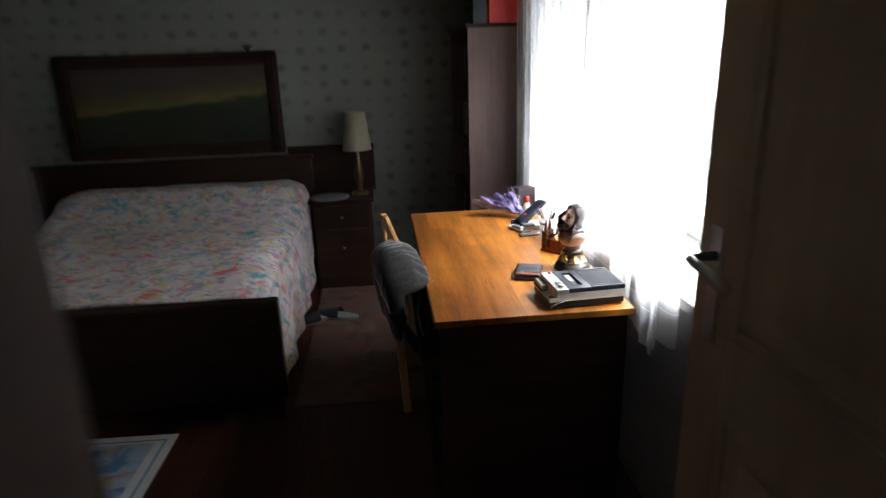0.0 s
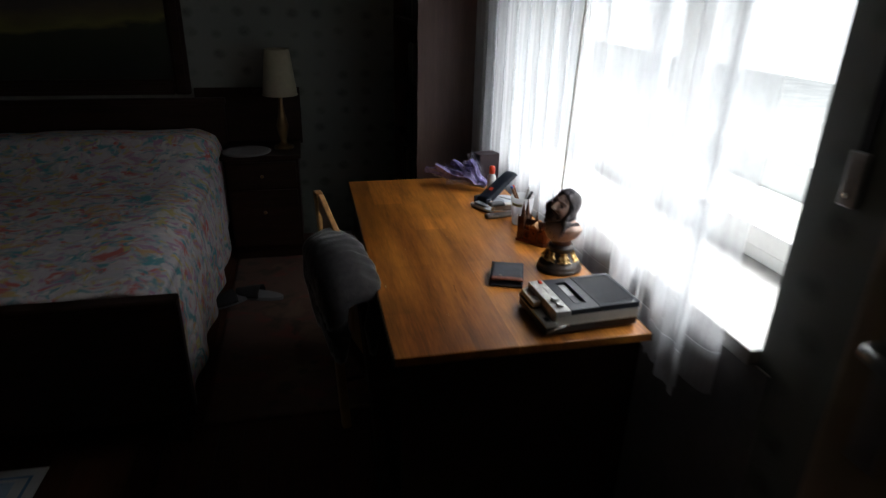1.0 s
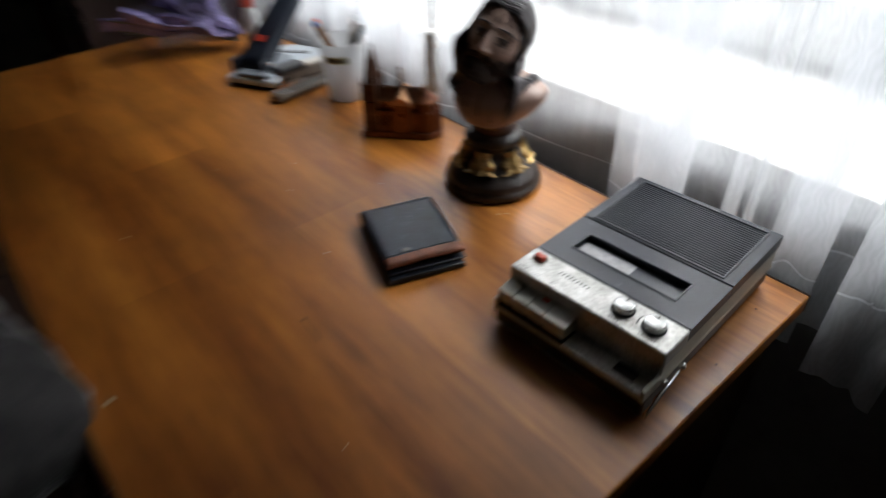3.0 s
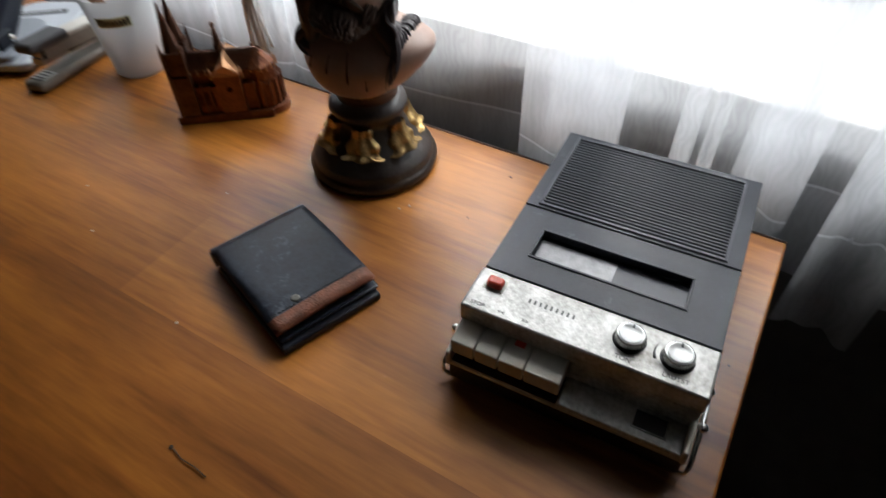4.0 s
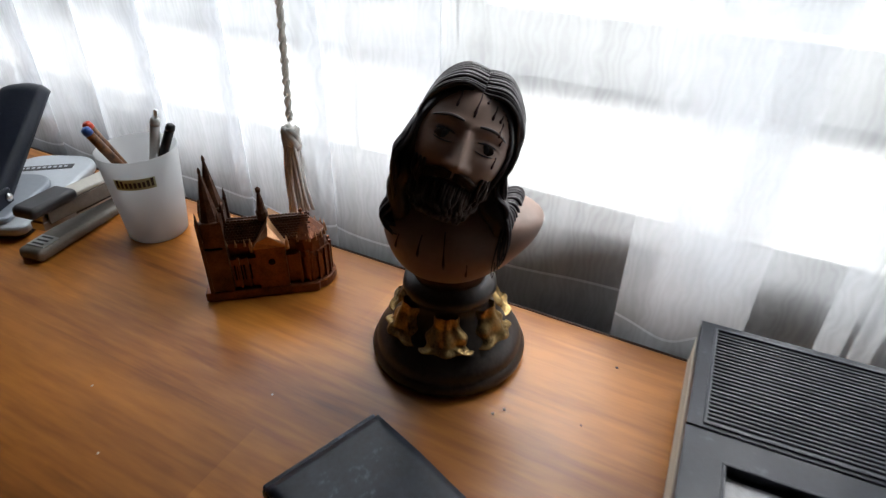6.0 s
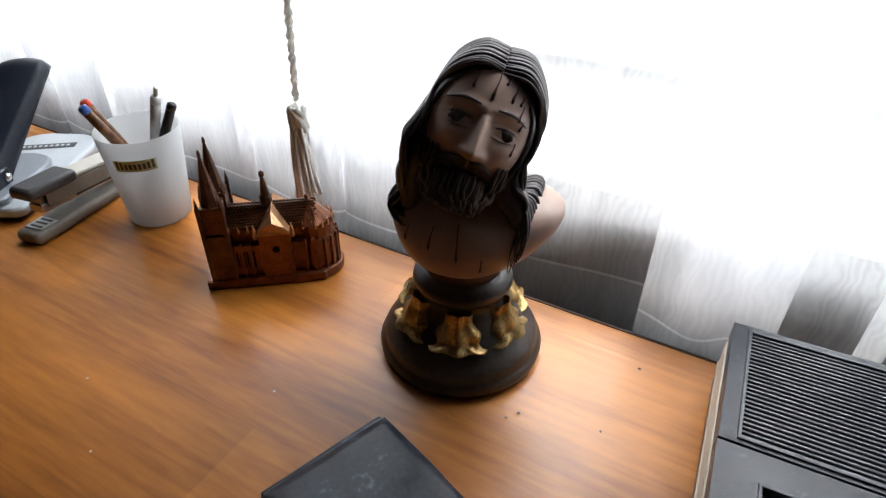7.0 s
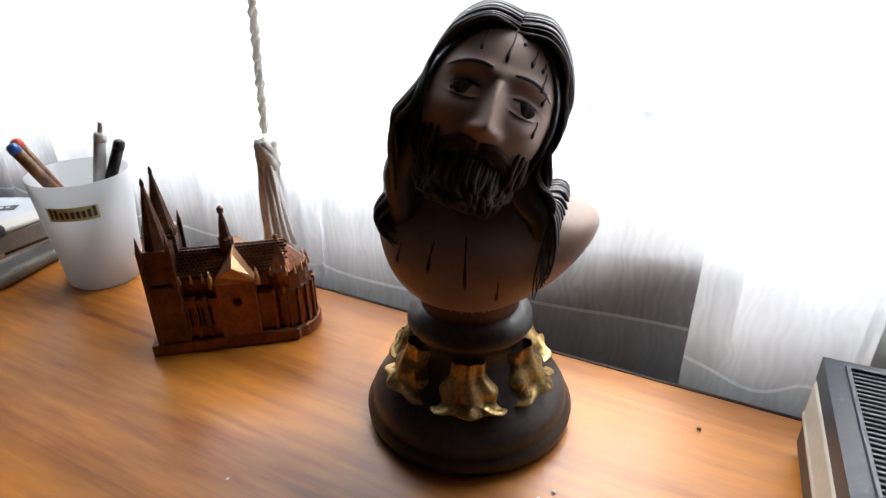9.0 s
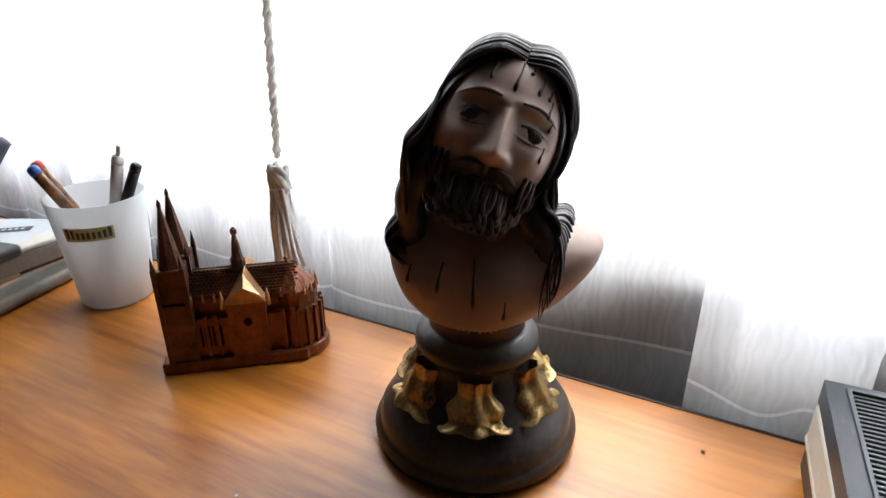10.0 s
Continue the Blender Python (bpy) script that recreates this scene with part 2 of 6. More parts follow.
def canvas(name):
    """Old dark landscape: dusky sky with a yellow band above a black horizon."""
    m = bpy.data.materials.new(name)
    m.use_nodes = True
    n, l = m.node_tree.nodes, m.node_tree.links
    b = n["Principled BSDF"]
    b.inputs["Roughness"].default_value = 0.45
    tc, sp = n.new("ShaderNodeTexCoord"), n.new("ShaderNodeSeparateXYZ")
    no = n.new("ShaderNodeTexNoise")
    no.inputs["Scale"].default_value, no.inputs["Detail"].default_value = 5.0, 5
    l.new(tc.outputs["Generated"], no.inputs[0])
    l.new(tc.outputs["Generated"], sp.inputs[0])
    sl = n.new("ShaderNodeMath")
    sl.operation = "MULTIPLY_ADD"
    sl.inputs[1].default_value = -0.22
    l.new(sp.outputs[0], sl.inputs[0])
    l.new(sp.outputs[2], sl.inputs[2])
    ad = n.new("ShaderNodeMath")
    ad.operation = "MULTIPLY_ADD"
    ad.inputs[1].default_value = 0.25
    l.new(no.outputs[0], ad.inputs[0])
    l.new(sl.outputs[0], ad.inputs[2])
    r = n.new("ShaderNodeValToRGB")
    els = r.color_ramp.elements
    els[0].position, els[0].color = 0.0, (0.012, 0.014, 0.008, 1)
    els[1].position, els[1].color = 1.0, (0.045, 0.035, 0.03, 1)
    for p, c in ((0.50, (0.02, 0.025, 0.012, 1)), (0.56, (0.16, 0.14, 0.04, 1)), (0.64, (0.11, 0.09, 0.035, 1)), (0.76, (0.06, 0.045, 0.04, 1))):
        e = els.new(p)
        e.color = c
    l.new(ad.outputs[0], r.inputs[0])
    l.new(r.outputs[0], b.inputs["Base Color"])
    return m


DESK = wood("desk_veneer", (0.150, 0.038, 0.005), (0.52, 0.194, 0.029), 0.36, "y", 9, spec=0.32, staves=True)
varnish = DESK.node_tree.nodes["Principled BSDF"]
varnish.inputs["Coat Weight"].default_value, varnish.inputs["Coat Roughness"].default_value = 0.2, 0.24
DARKWOOD = wood("dark_stained_wood", (0.014, 0.006, 0.004), (0.034, 0.014, 0.009), 0.5, "x", 12, spec=0.2)
SHELFWOOD = wood("shelf_side_wood", (0.085, 0.048, 0.040), (0.14, 0.082, 0.068), 0.5, "z", 9)
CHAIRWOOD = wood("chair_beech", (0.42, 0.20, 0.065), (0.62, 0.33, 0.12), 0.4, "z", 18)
FLOORWOOD = wood("floor_board", (0.035, 0.010, 0.005), (0.07, 0.021, 0.010), 0.5, "y", 12, True, spec=0.25)
DOORPAINT = mat("door_paint", (0.40, 0.31, 0.21), 0.42, vary=0.14, scale=3, bump=0.15, bump_scale=40, stretch=(1, 1, 0.15), spec=0.3)
# door frame's own brown; on the chair it stands for shade
FRAME_AND_SHADE = wood("frame_and_shade_brown", (0.026, 0.011, 0.007), (0.05, 0.022, 0.013), 0.65, "z", 10, spec=0.15)
PLASTER = mat("plaster", (0.30, 0.28, 0.25), 0.85, vary=0.08, scale=2.5, bump=0.2, bump_scale=120)
CEILPAINT = mat("ceiling_paint", (0.40, 0.39, 0.36), 0.9, vary=0.06, scale=2)
WALLPAPER = wallpaper("sprig_wallpaper")
WINDOWPAINT = mat("white_window_paint", (0.74, 0.74, 0.72), 0.4, vary=0.05, scale=6, bump=0.1)
# shade under the window sill, put into the colour of a sheet
UNDERSHADE = mat("taupe_sill_shade", (0.15, 0.138, 0.134), 0.6, vary=0.15, scale=5, bump=0.15)
STONE = mat("sill_stone", (0.36, 0.35, 0.335), 0.45, vary=0.15, scale=25)
GLASS = clear("window_glass", (1, 1, 1), 0.0)
VOILE = sheer("white_voile", 0.50)
VOILE_THIN = sheer("thin_voile", 0.41)
VOILE_HEM = sheer("white_voile_hem", 0.56)
VOILE_SEAM = sheer("white_voile_seam", 0.85)
TASSEL = mat("tassel_cotton", (0.78, 0.76, 0.72), 0.9, vary=0.12, scale=200)
CORD = sheer("cotton_cord", 0.95, (0.82, 0.80, 0.76))
BLANKET = spotted("printed_bedspread", (0.58, 0.53, 0.55), [(0.10, 0.36, 0.42), (0.36, 0.44, 0.50), (0.62, 0.40, 0.20), (0.60, 0.16, 0.14), (0.60, 0.50, 0.20), (0.14, 0.34, 0.38), (0.46, 0.26, 0.40), (0.66, 0.63, 0.60)], 12.0)
RUG = spotted("worn_rug", (0.10, 0.055, 0.04), [(0.13, 0.08, 0.05), (0.15, 0.045, 0.035), (0.06, 0.04, 0.03)], 9.0)
POSTER = spotted("printed_mat", (0.40, 0.52, 0.64), [(0.10, 0.28, 0.52), (0.45, 0.22, 0.12), (0.50, 0.44, 0.16), (0.08, 0.16, 0.42)], 9.0, 0.5, 0.0)
MATWHITE = mat("mat_border", (0.68, 0.68, 0.68), 0.5, vary=0.05)
MATBLUE = mat("mat_blue_line", (0.14, 0.30, 0.50), 0.5)
SHADE = mat("lamp_shade_cloth", (0.30, 0.265, 0.19), 0.9, vary=0.06, scale=40)
BRASS = mat("aged_brass", (0.20, 0.13, 0.06), 0.35, 1.0)
CANVAS = canvas("dark_landscape")
WOOL = mat("grey_wool", (0.040, 0.037, 0.038), 1.0, vary=0.25, scale=70, bump=0.6, bump_scale=260, spec=0.1)
wool_surface = WOOL.node_tree.nodes["Principled BSDF"]
wool_surface.inputs["Sheen Weight"].default_value, wool_surface.inputs["Sheen Roughness"].default_value = 0.7, 0.35
DOILY = mat("greyed_cotton", (0.20, 0.20, 0.21), 0.9, vary=0.1)
PAPER = mat("white_paper", (0.70, 0.70, 0.68), 0.8, vary=0.05)
BLACKCLOTH = mat("black_fabric", (0.02, 0.02, 0.022), 0.8, vary=0.2, bump=0.3)
REDCARD = mat("red_binder_card", (0.62, 0.045, 0.03), 0.5, vary=0.06)
BLACKCARD = mat("black_binder_card", (0.025, 0.025, 0.03), 0.5)
LIDPLASTIC = mat("charcoal_plastic", (0.024, 0.027, 0.038), 0.36, spec=0.32, vary=0.12, scale=30, bump=0.05, bump_scale=700)
GRILLE = mat("grille_plastic", (0.055, 0.059, 0.073), 0.35, spec=0.35, vary=0.08, scale=40)
BLACKPLASTIC = mat("black_plastic", (0.012, 0.012, 0.013), 0.4, vary=0.15)
SILVER = mat("scuffed_aluminium", (0.60, 0.595, 0.575), 0.40, 0.45, vary=0.10, scale=34, bump=0.2, bump_scale=300, second=(0.20, 0.19, 0.17))
CREAM = mat("yellowed_plastic", (0.50, 0.47, 0.40), 0.5, vary=0.10, scale=30)
KEYPLASTIC = mat("key_plastic", (0.52, 0.49, 0.42), 0.45, vary=0.08, scale=40)
REDPLASTIC = mat("red_plastic", (0.62, 0.055, 0.02), 0.35, vary=0.06)
CHROME = mat("chrome", (0.82, 0.82, 0.80), 0.24, 1.0, vary=0.04)
INK = mat("dark_print", (0.06, 0.06, 0.06), 0.6)
LABELGREY = mat("cassette_label", (0.42, 0.42, 0.43), 0.4, vary=0.2, scale=120)
LEATHER = mat("blue_black_leather", (0.014, 0.017, 0.026), 0.44, spec=0.35, vary=0.6, scale=28, bump=0.10, bump_scale=420)
# pale scuffs on the wallet and smears on the dark plastic
for scuffed, at, pale in ((LEATHER, 0.665, (0.085, 0.095, 0.115, 1)), (LIDPLASTIC, 0.68, (0.06, 0.065, 0.08, 1))):
    for node in scuffed.node_tree.nodes:
        if node.type == "VALTORGB":
            node.color_ramp.elements[1].position = at - 0.07
            e = node.color_ramp.elements.new(at)
            e.color = pale
TANLEATHER = mat("brown_leather", (0.20, 0.065, 0.03), 0.5, vary=0.3, scale=120, bump=0.5, bump_scale=600)
PEWTER = mat("pewter", (0.20, 0.19, 0.17), 0.45, 0.9)
BEARD = mat("painted_beard_brown", (0.050, 0.028, 0.020), 0.6, vary=0.4, scale=90, bump=0.3, bump_scale=400, spec=0.25)
HAIR = mat("painted_dark_brown", (0.044, 0.033, 0.037), 0.33, vary=0.3, scale=60, bump=0.2, bump_scale=300, spec=0.65)
SKIN = mat("painted_flesh_tone", (0.37, 0.245, 0.195), 0.45, vary=0.10, scale=18, bump=0.06)
LIPS = mat("painted_lip_red", (0.16, 0.06, 0.05), 0.5)
DRIP = mat("dark_red_paint", (0.045, 0.010, 0.008), 0.4)
PEDESTAL = mat("worn_black_lacquer", (0.036, 0.029, 0.026), 0.36, vary=0.5, scale=30, bump=0.2)
GILT = mat("worn_gilding", (0.54, 0.365, 0.145), 0.34, 0.8, vary=0.25, scale=55, bump=0.4, bump_scale=160, second=(0.05, 0.026, 0.010))
PEDRED = mat("brown_painted_neck", (0.07, 0.03, 0.017), 0.45, vary=0.4, scale=40)
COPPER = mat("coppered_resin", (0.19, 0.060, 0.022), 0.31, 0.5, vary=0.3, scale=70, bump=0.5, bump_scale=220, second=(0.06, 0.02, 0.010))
# colour for the shade inside the model's windows
OPENING_SHADE = mat("opening_shade", (0.020, 0.009, 0.006), 0.8, spec=0.1)
# lit copy of the copper for facets and pinnacles
COPPERLIT = mat("copper_lit_tone", (0.46, 0.24, 0.12), 0.34, 0.6, vary=0.2, scale=60, bump=0.3, bump_scale=220)
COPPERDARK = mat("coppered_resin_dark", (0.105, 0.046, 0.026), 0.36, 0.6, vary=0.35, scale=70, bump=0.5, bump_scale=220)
CUPPLASTIC = milky("frosted_cup", (0.80, 0.81, 0.82))
LABELGREEN = mat("pale_green_label", (0.52, 0.56, 0.34), 0.5)
STEEL = mat("brushed_steel", (0.48, 0.48, 0.47), 0.32, 0.9, vary=0.1, scale=40)
ARMPAINT = mat("ivory_enamel", (0.56, 0.53, 0.47), 0.35, vary=0.06)
BODYGREY = mat("mid_grey_paint", (0.27, 0.30, 0.34), 0.4, 0.2, vary=0.06, scale=20)
PUNCHGREY = mat("silver_grey_paint", (0.50, 0.54, 0.58), 0.35, 0.2, vary=0.06, scale=20)
NAVY = mat("dark_navy_plastic", (0.014, 0.018, 0.030), 0.40, spec=0.3, vary=0.12, scale=20, bump=0.15, bump_scale=500)
DARKGREY = mat("dark_grey_plastic", (0.055, 0.055, 0.06), 0.5)
TAUPE = mat("taupe_plastic", (0.22, 0.195, 0.165), 0.5, vary=0.15, scale=40)
BLUEPLASTIC = mat("blue_plastic", (0.03, 0.10, 0.36), 0.35)
BROWNPEN = mat("brown_pen", (0.22, 0.09, 0.03), 0.35, vary=0.3, scale=160, second=(0.03, 0.012, 0.006))
WHITEPLASTIC = mat("white_plastic", (0.66, 0.66, 0.65), 0.4)
VIOLETFOIL = mat("violet_foil", (0.34, 0.29, 0.55), 0.25, 0.3, vary=0.5, scale=40)
CLEARFOIL = clear("clear_film", (0.86, 0.84, 0.95), 0.08, 0.9, 1.3, 0.55)
MAROON = mat("maroon_card", (0.020, 0.006, 0.012), 0.5)
CRUMB = mat("pale_crumb", (0.55, 0.48, 0.40), 0.8)
DARKCRUMB = mat("dark_crumb", (0.05, 0.03, 0.02), 0.8)
OUTGREY = mat("outside_render", (0.72, 0.72, 0.70), 0.8, vary=0.08, scale=3)
GREENERY = mat("outside_ground", (0.68, 0.68, 0.64), 0.9, vary=0.15, scale=1.5)


# ---- mesh helpers ----
def bm_box(bm, x0, x1, y0, y1, z0, z1, bevel=0.0, seg=2, mi=0, m=None):
    r = bmesh.ops.create_cube(bm, size=1.0)
    vs = r["verts"]
    for v in vs:
        v.co = Vector((x0 + (v.co.x + 0.5) * (x1 - x0), y0 + (v.co.y + 0.5) * (y1 - y0), z0 + (v.co.z + 0.5) * (z1 - z0)))
    fs = set(f for v in vs for f in v.link_faces)
    if bevel:
        es = list(set(e for v in vs for e in v.link_edges))
        g = bmesh.ops.bevel(bm, geom=es, offset=bevel, segments=seg, affect="EDGES", profile=0.5)
        fs = set(g["faces"]) | set(f for f in fs if f.is_valid)
        vs = list(set(v for f in fs for v in f.verts))
    for f in fs:
        f.material_index = mi
        f.smooth = bool(bevel)
    if m is not None:
        bmesh.ops.transform(bm, matrix=m, verts=vs)
    return vs


def bm_lathe(bm, profile, seg=32, centre=(0, 0), mi=0, cap=True, smooth=True):
    """Turned form: profile of (radius, z)."""
    rings = []
    for r, z in profile:
        rings.append([bm.verts.new((centre[0] + r * math.cos(2 * math.pi * i / seg), centre[1] + r * math.sin(2 * math.pi * i / seg), z)) for i in range(seg)])
    for a, b in zip(rings, rings[1:]):
        for i in range(seg):
            f = bm.faces.new((a[i], a[(i + 1) % seg], b[(i + 1) % seg], b[i]))
            f.material_index, f.smooth = mi, smooth
    if cap:
        for ring, flip in ((rings[0], True), (rings[-1], False)):
            f = bm.faces.new(ring[::-1] if flip else ring)
            f.material_index = mi
    return [v for r in rings for v in r]


def bm_tube(bm, pts, radius, seg=10, mi=0, taper=None):
    """A round bar along points."""
    pts = [Vector(p) for p in pts]
    rings = []
    for i, p in enumerate(pts):
        d = (pts[min(i + 1, len(pts) - 1)] - pts[max(i - 1, 0)]).normalized()
        side = d.orthogonal().normalized() if i == 0 else (side - d * side.dot(d)).normalized()
        up = d.cross(side)
        r = radius if taper is None else radius * taper[i]
        rings.append([bm.verts.new(p + r * (math.cos(2 * math.pi * k / seg) * side + math.sin(2 * math.pi * k / seg) * up)) for k in range(seg)])
    for a, b in zip(rings, rings[1:]):
        for k in range(seg):
            f = bm.faces.new((a[k], a[(k + 1) % seg], b[(k + 1) % seg], b[k]))
            f.material_index, f.smooth = mi, True
    for ring, flip in ((rings[0], True), (rings[-1], False)):
        bm.faces.new(ring[::-1] if flip else ring).material_index = mi
    return [v for r in rings for v in r]


def bm_sheet(bm, nu, nv, fn, mi=0):
    g = [[bm.verts.new(fn(i / nu, j / nv)) for j in range(nv + 1)] for i in range(nu + 1)]
    for i in range(nu):
        for j in range(nv):
            f = bm.faces.new((g[i][j], g[i + 1][j], g[i + 1][j + 1], g[i][j + 1]))
            f.smooth, f.material_index = True, mi
    return g


def part(name, bm, material, parent=None, label="", kind=""):
    me = bpy.data.meshes.new(name)
    bmesh.ops.recalc_face_normals(bm, faces=bm.faces)
    bm.to_mesh(me)
    bm.free()
    for mm in (material if isinstance(material, (list, tuple)) else [material]):
        me.materials.append(mm)
    ob = new(name, me)
    if parent is not None:
        ob.parent = parent
    return tagged(ob, label, kind=kind)


def box_part(name, dims, material, parent=None, bevel=0.002, label="", kind="", m=None):
    bm = bmesh.new()
    bm_box(bm, *dims, bevel=bevel, m=m)
    return part(name, bm, material, parent, label, kind)


def thing(name, m, label, category, group="", kind=""):
    ob = new(name)
    ob.empty_display_size = 0.05
    ob.matrix_world = m
    return tagged(ob, label, category, group, kind)


def writing(name, text, size, m, material, parent):
    cu = bpy.data.curves.new(name, "FONT")
    cu.body, cu.size, cu.extrude, cu.align_x, cu.align_y = text, size, 0.00008, "CENTER", "CENTER"
    tmp = bpy.data.objects.new(name, cu)
    scene.collection.objects.link(tmp)
    me = bpy.data.meshes.new_from_object(tmp.evaluated_get(bpy.context.evaluated_depsgraph_get()))
    bpy.data.objects.remove(tmp)
    me.materials.clear()
    me.materials.append(material)
    ob = new(name, me)
    ob.parent = parent
    ob.matrix_basis = m
    return ob


def soften(ob, width=0.003, seg=2):
    b = ob.modifiers.new("bevel", "BEVEL")
    b.width, b.segments, b.limit_method = width, seg, "ANGLE"
    return ob


# ---- the room shell ----
X0, X1, Y0, Y1, ZC = -2.75, 0.95, 0.36, 4.42, 2.55
floor = box_part("floor", (X0 - 0.2, X1 + 0.36, -1.6, Y1 + 0.1, -0.08, -0.004), DARKWOOD, bevel=0, kind="structure")
tagged(floor, "dark red-brown varnished wooden board floor", "floor")
ceiling = box_part("ceiling", (X0 - 0.2, X1 + 0.36, -1.6, Y1 + 0.1, ZC, ZC + 0.1), CEILPAINT, bevel=0, kind="structure")
tagged(ceiling, "plain off-white plaster ceiling", "ceiling")
wall_north = box_part("wall_north", (X0 - 0.1, X1 + 0.36, Y1, Y1 + 0.1, 0, ZC), WALLPAPER, bevel=0, kind="structure")
tagged(wall_north, "pale wallpaper with rows of small dark sprigs", "wall")
wall_west = box_part("wall_west", (X0 - 0.1, X0, -1.6, Y1, 0, ZC), WALLPAPER, bevel=0, kind="structure")
tagged(wall_west, "pale wallpaper with small dark sprigs", "wall")
DX0, DX1, DH = -0.020, 0.772, 2.06


def wall_with_hole(name, axis, at, thick, a0, a1, h0, h1, z1, mt, label):
    """A wall across one axis with a rectangular opening a0..a1, h0..h1."""
    bm = bmesh.new()
    lo, hi = (X0, X1) if axis == "y" else (-1.6, Y1)
    for p0, p1, q0, q1 in ((lo, a0, 0, z1), (a1, hi, 0, z1), (a0, a1, h1, z1), (a0, a1, 0, h0)):
        if q1 - q0 > 0.001 and p1 - p0 > 0.001:
            if axis == "y":
                bm_box(bm, p0, p1, at, at + thick, q0, q1)
            else:
                bm_box(bm, at, at + thick, p0, p1, q0, q1)
    ob = part(name, bm, mt, kind="structure")
    return tagged(ob, label, "wall")


wall_south = wall_with_hole("wall_south", "y", 0.27, 0.09, DX0 - 0.03, DX1 + 0.03, 0, DH + 0.03, ZC, PLASTER, "plain plastered partition wall with a doorway")
# opening's unseen top is set low so the wall above holds back skylight
WY0, WY1, WZ0, WZ1 = 1.505, 3.18, 0.80, 1.86
wall_east = wall_with_hole("wall_east", "x", X1, 0.36, WY0, WY1, WZ0, WZ1, ZC, WALLPAPER, "grey painted outer wall with a wide window opening")
hall = box_part("wall_hall", (X0, X1, -1.7, -1.6, 0, ZC), PLASTER, bevel=0, kind="structure")
tagged(hall, "plain plastered hallway wall", "wall")

# door frame and door leaf
bm = bmesh.new()
bm_box(bm, DX0 - 0.03, DX0, 0.268, 0.362, 0, DH, 0.002)
bm_box(bm, DX1, DX1 + 0.03, 0.268, 0.362, 0, DH, 0.002)
bm_box(bm, DX0 - 0.03, DX1 + 0.03, 0.268, 0.362, DH, DH + 0.03, 0.002)
door_frame = part("door_frame", bm, FRAME_AND_SHADE, kind="structure")
tagged(door_frame, "dark brown wooden door lining", "door frame")
for sx, a, b in ((0, DX0 - 0.10, DX0 - 0.006), (1, DX1 + 0.006, DX1 + 0.10)):
    o = box_part("trim", (a, b, 0.253, 0.2695, 0, DH + 0.06), DOORPAINT, bevel=0.003, kind="structure")
    tagged(o, "painted door casing on the hall side", "trim")


def door_leaf():
    """Panelled leaf, local x from the hinge to the lock edge, y its thickness."""
    d = thing("door_1", pose(0.765, 0.366, 0.006, 0, 0, 91.9), "old beige-brown painted panelled door standing wide open", "door", kind="structure")
    W, H, T = 0.770, 2.03, 0.04
    box_part("door_core", (0.10, W - 0.10, 0.008, T - 0.008, 0.1, H - 0.1), DOORPAINT, d, 0)
    for x0, x1 in ((0, 0.115), (W - 0.115, W)):
        box_part("stile", (x0, x1, 0, T, 0, H), DOORPAINT, d, 0.003)
    for z0, z1 in ((0, 0.20), (0.86, 1.0), (H - 0.13, H)):
        box_part("rail", (0.115, W - 0.115, 0, T, z0, z1), DOORPAINT, d, 0.003)
    for z0, z1 in ((0.20, 0.86), (1.0, H - 0.13)):
        for s in (0, 1):
            bm = bmesh.new()
            y0, y1 = (0.001, 0.010) if s == 0 else (T - 0.010, T - 0.001)
            for b in ((0.115, 0.14, z0, z1), (W - 0.14, W - 0.115, z0, z1), (0.14, W - 0.14, z0, z0 + 0.025), (0.14, W - 0.14, z1 - 0.025, z1)):
                bm_box(bm, b[0], b[1], y0, y1, b[2], b[3], 0.003)
            part("moulding", bm, DOORPAINT, d)
            box_part("panel", (0.19, W - 0.19, 0.003 if s == 0 else T - 0.012, 0.012 if s == 0 else T - 0.003, z0 + 0.07, z1 - 0.07), DOORPAINT, d, 0.006)
    pl = box_part("lock_plate", (W - 0.080, W - 0.042, T, T + 0.003, 0.97, 1.19), STEEL, d, 0.001, "worn steel handle plate")
    bm = bmesh.new()
    bm_tube(bm, [(W - 0.061, T + 0.002, 1.135), (W - 0.061, T + 0.045, 1.135), (W - 0.066, T + 0.054, 1.135), (W - 0.085, T + 0.058, 1.135), (W - 0.12, T + 0.058, 1.131), (W - 0.155, T + 0.055, 1.120), (W - 0.172, T + 0.048, 1.110)], 0.009, 12, taper=[1, 0.9, 1, 1, 1.05, 1.1, 0.9])
    part("door_handle", bm, STEEL, d, "dull metal lever handle")
    return d


door_leaf()

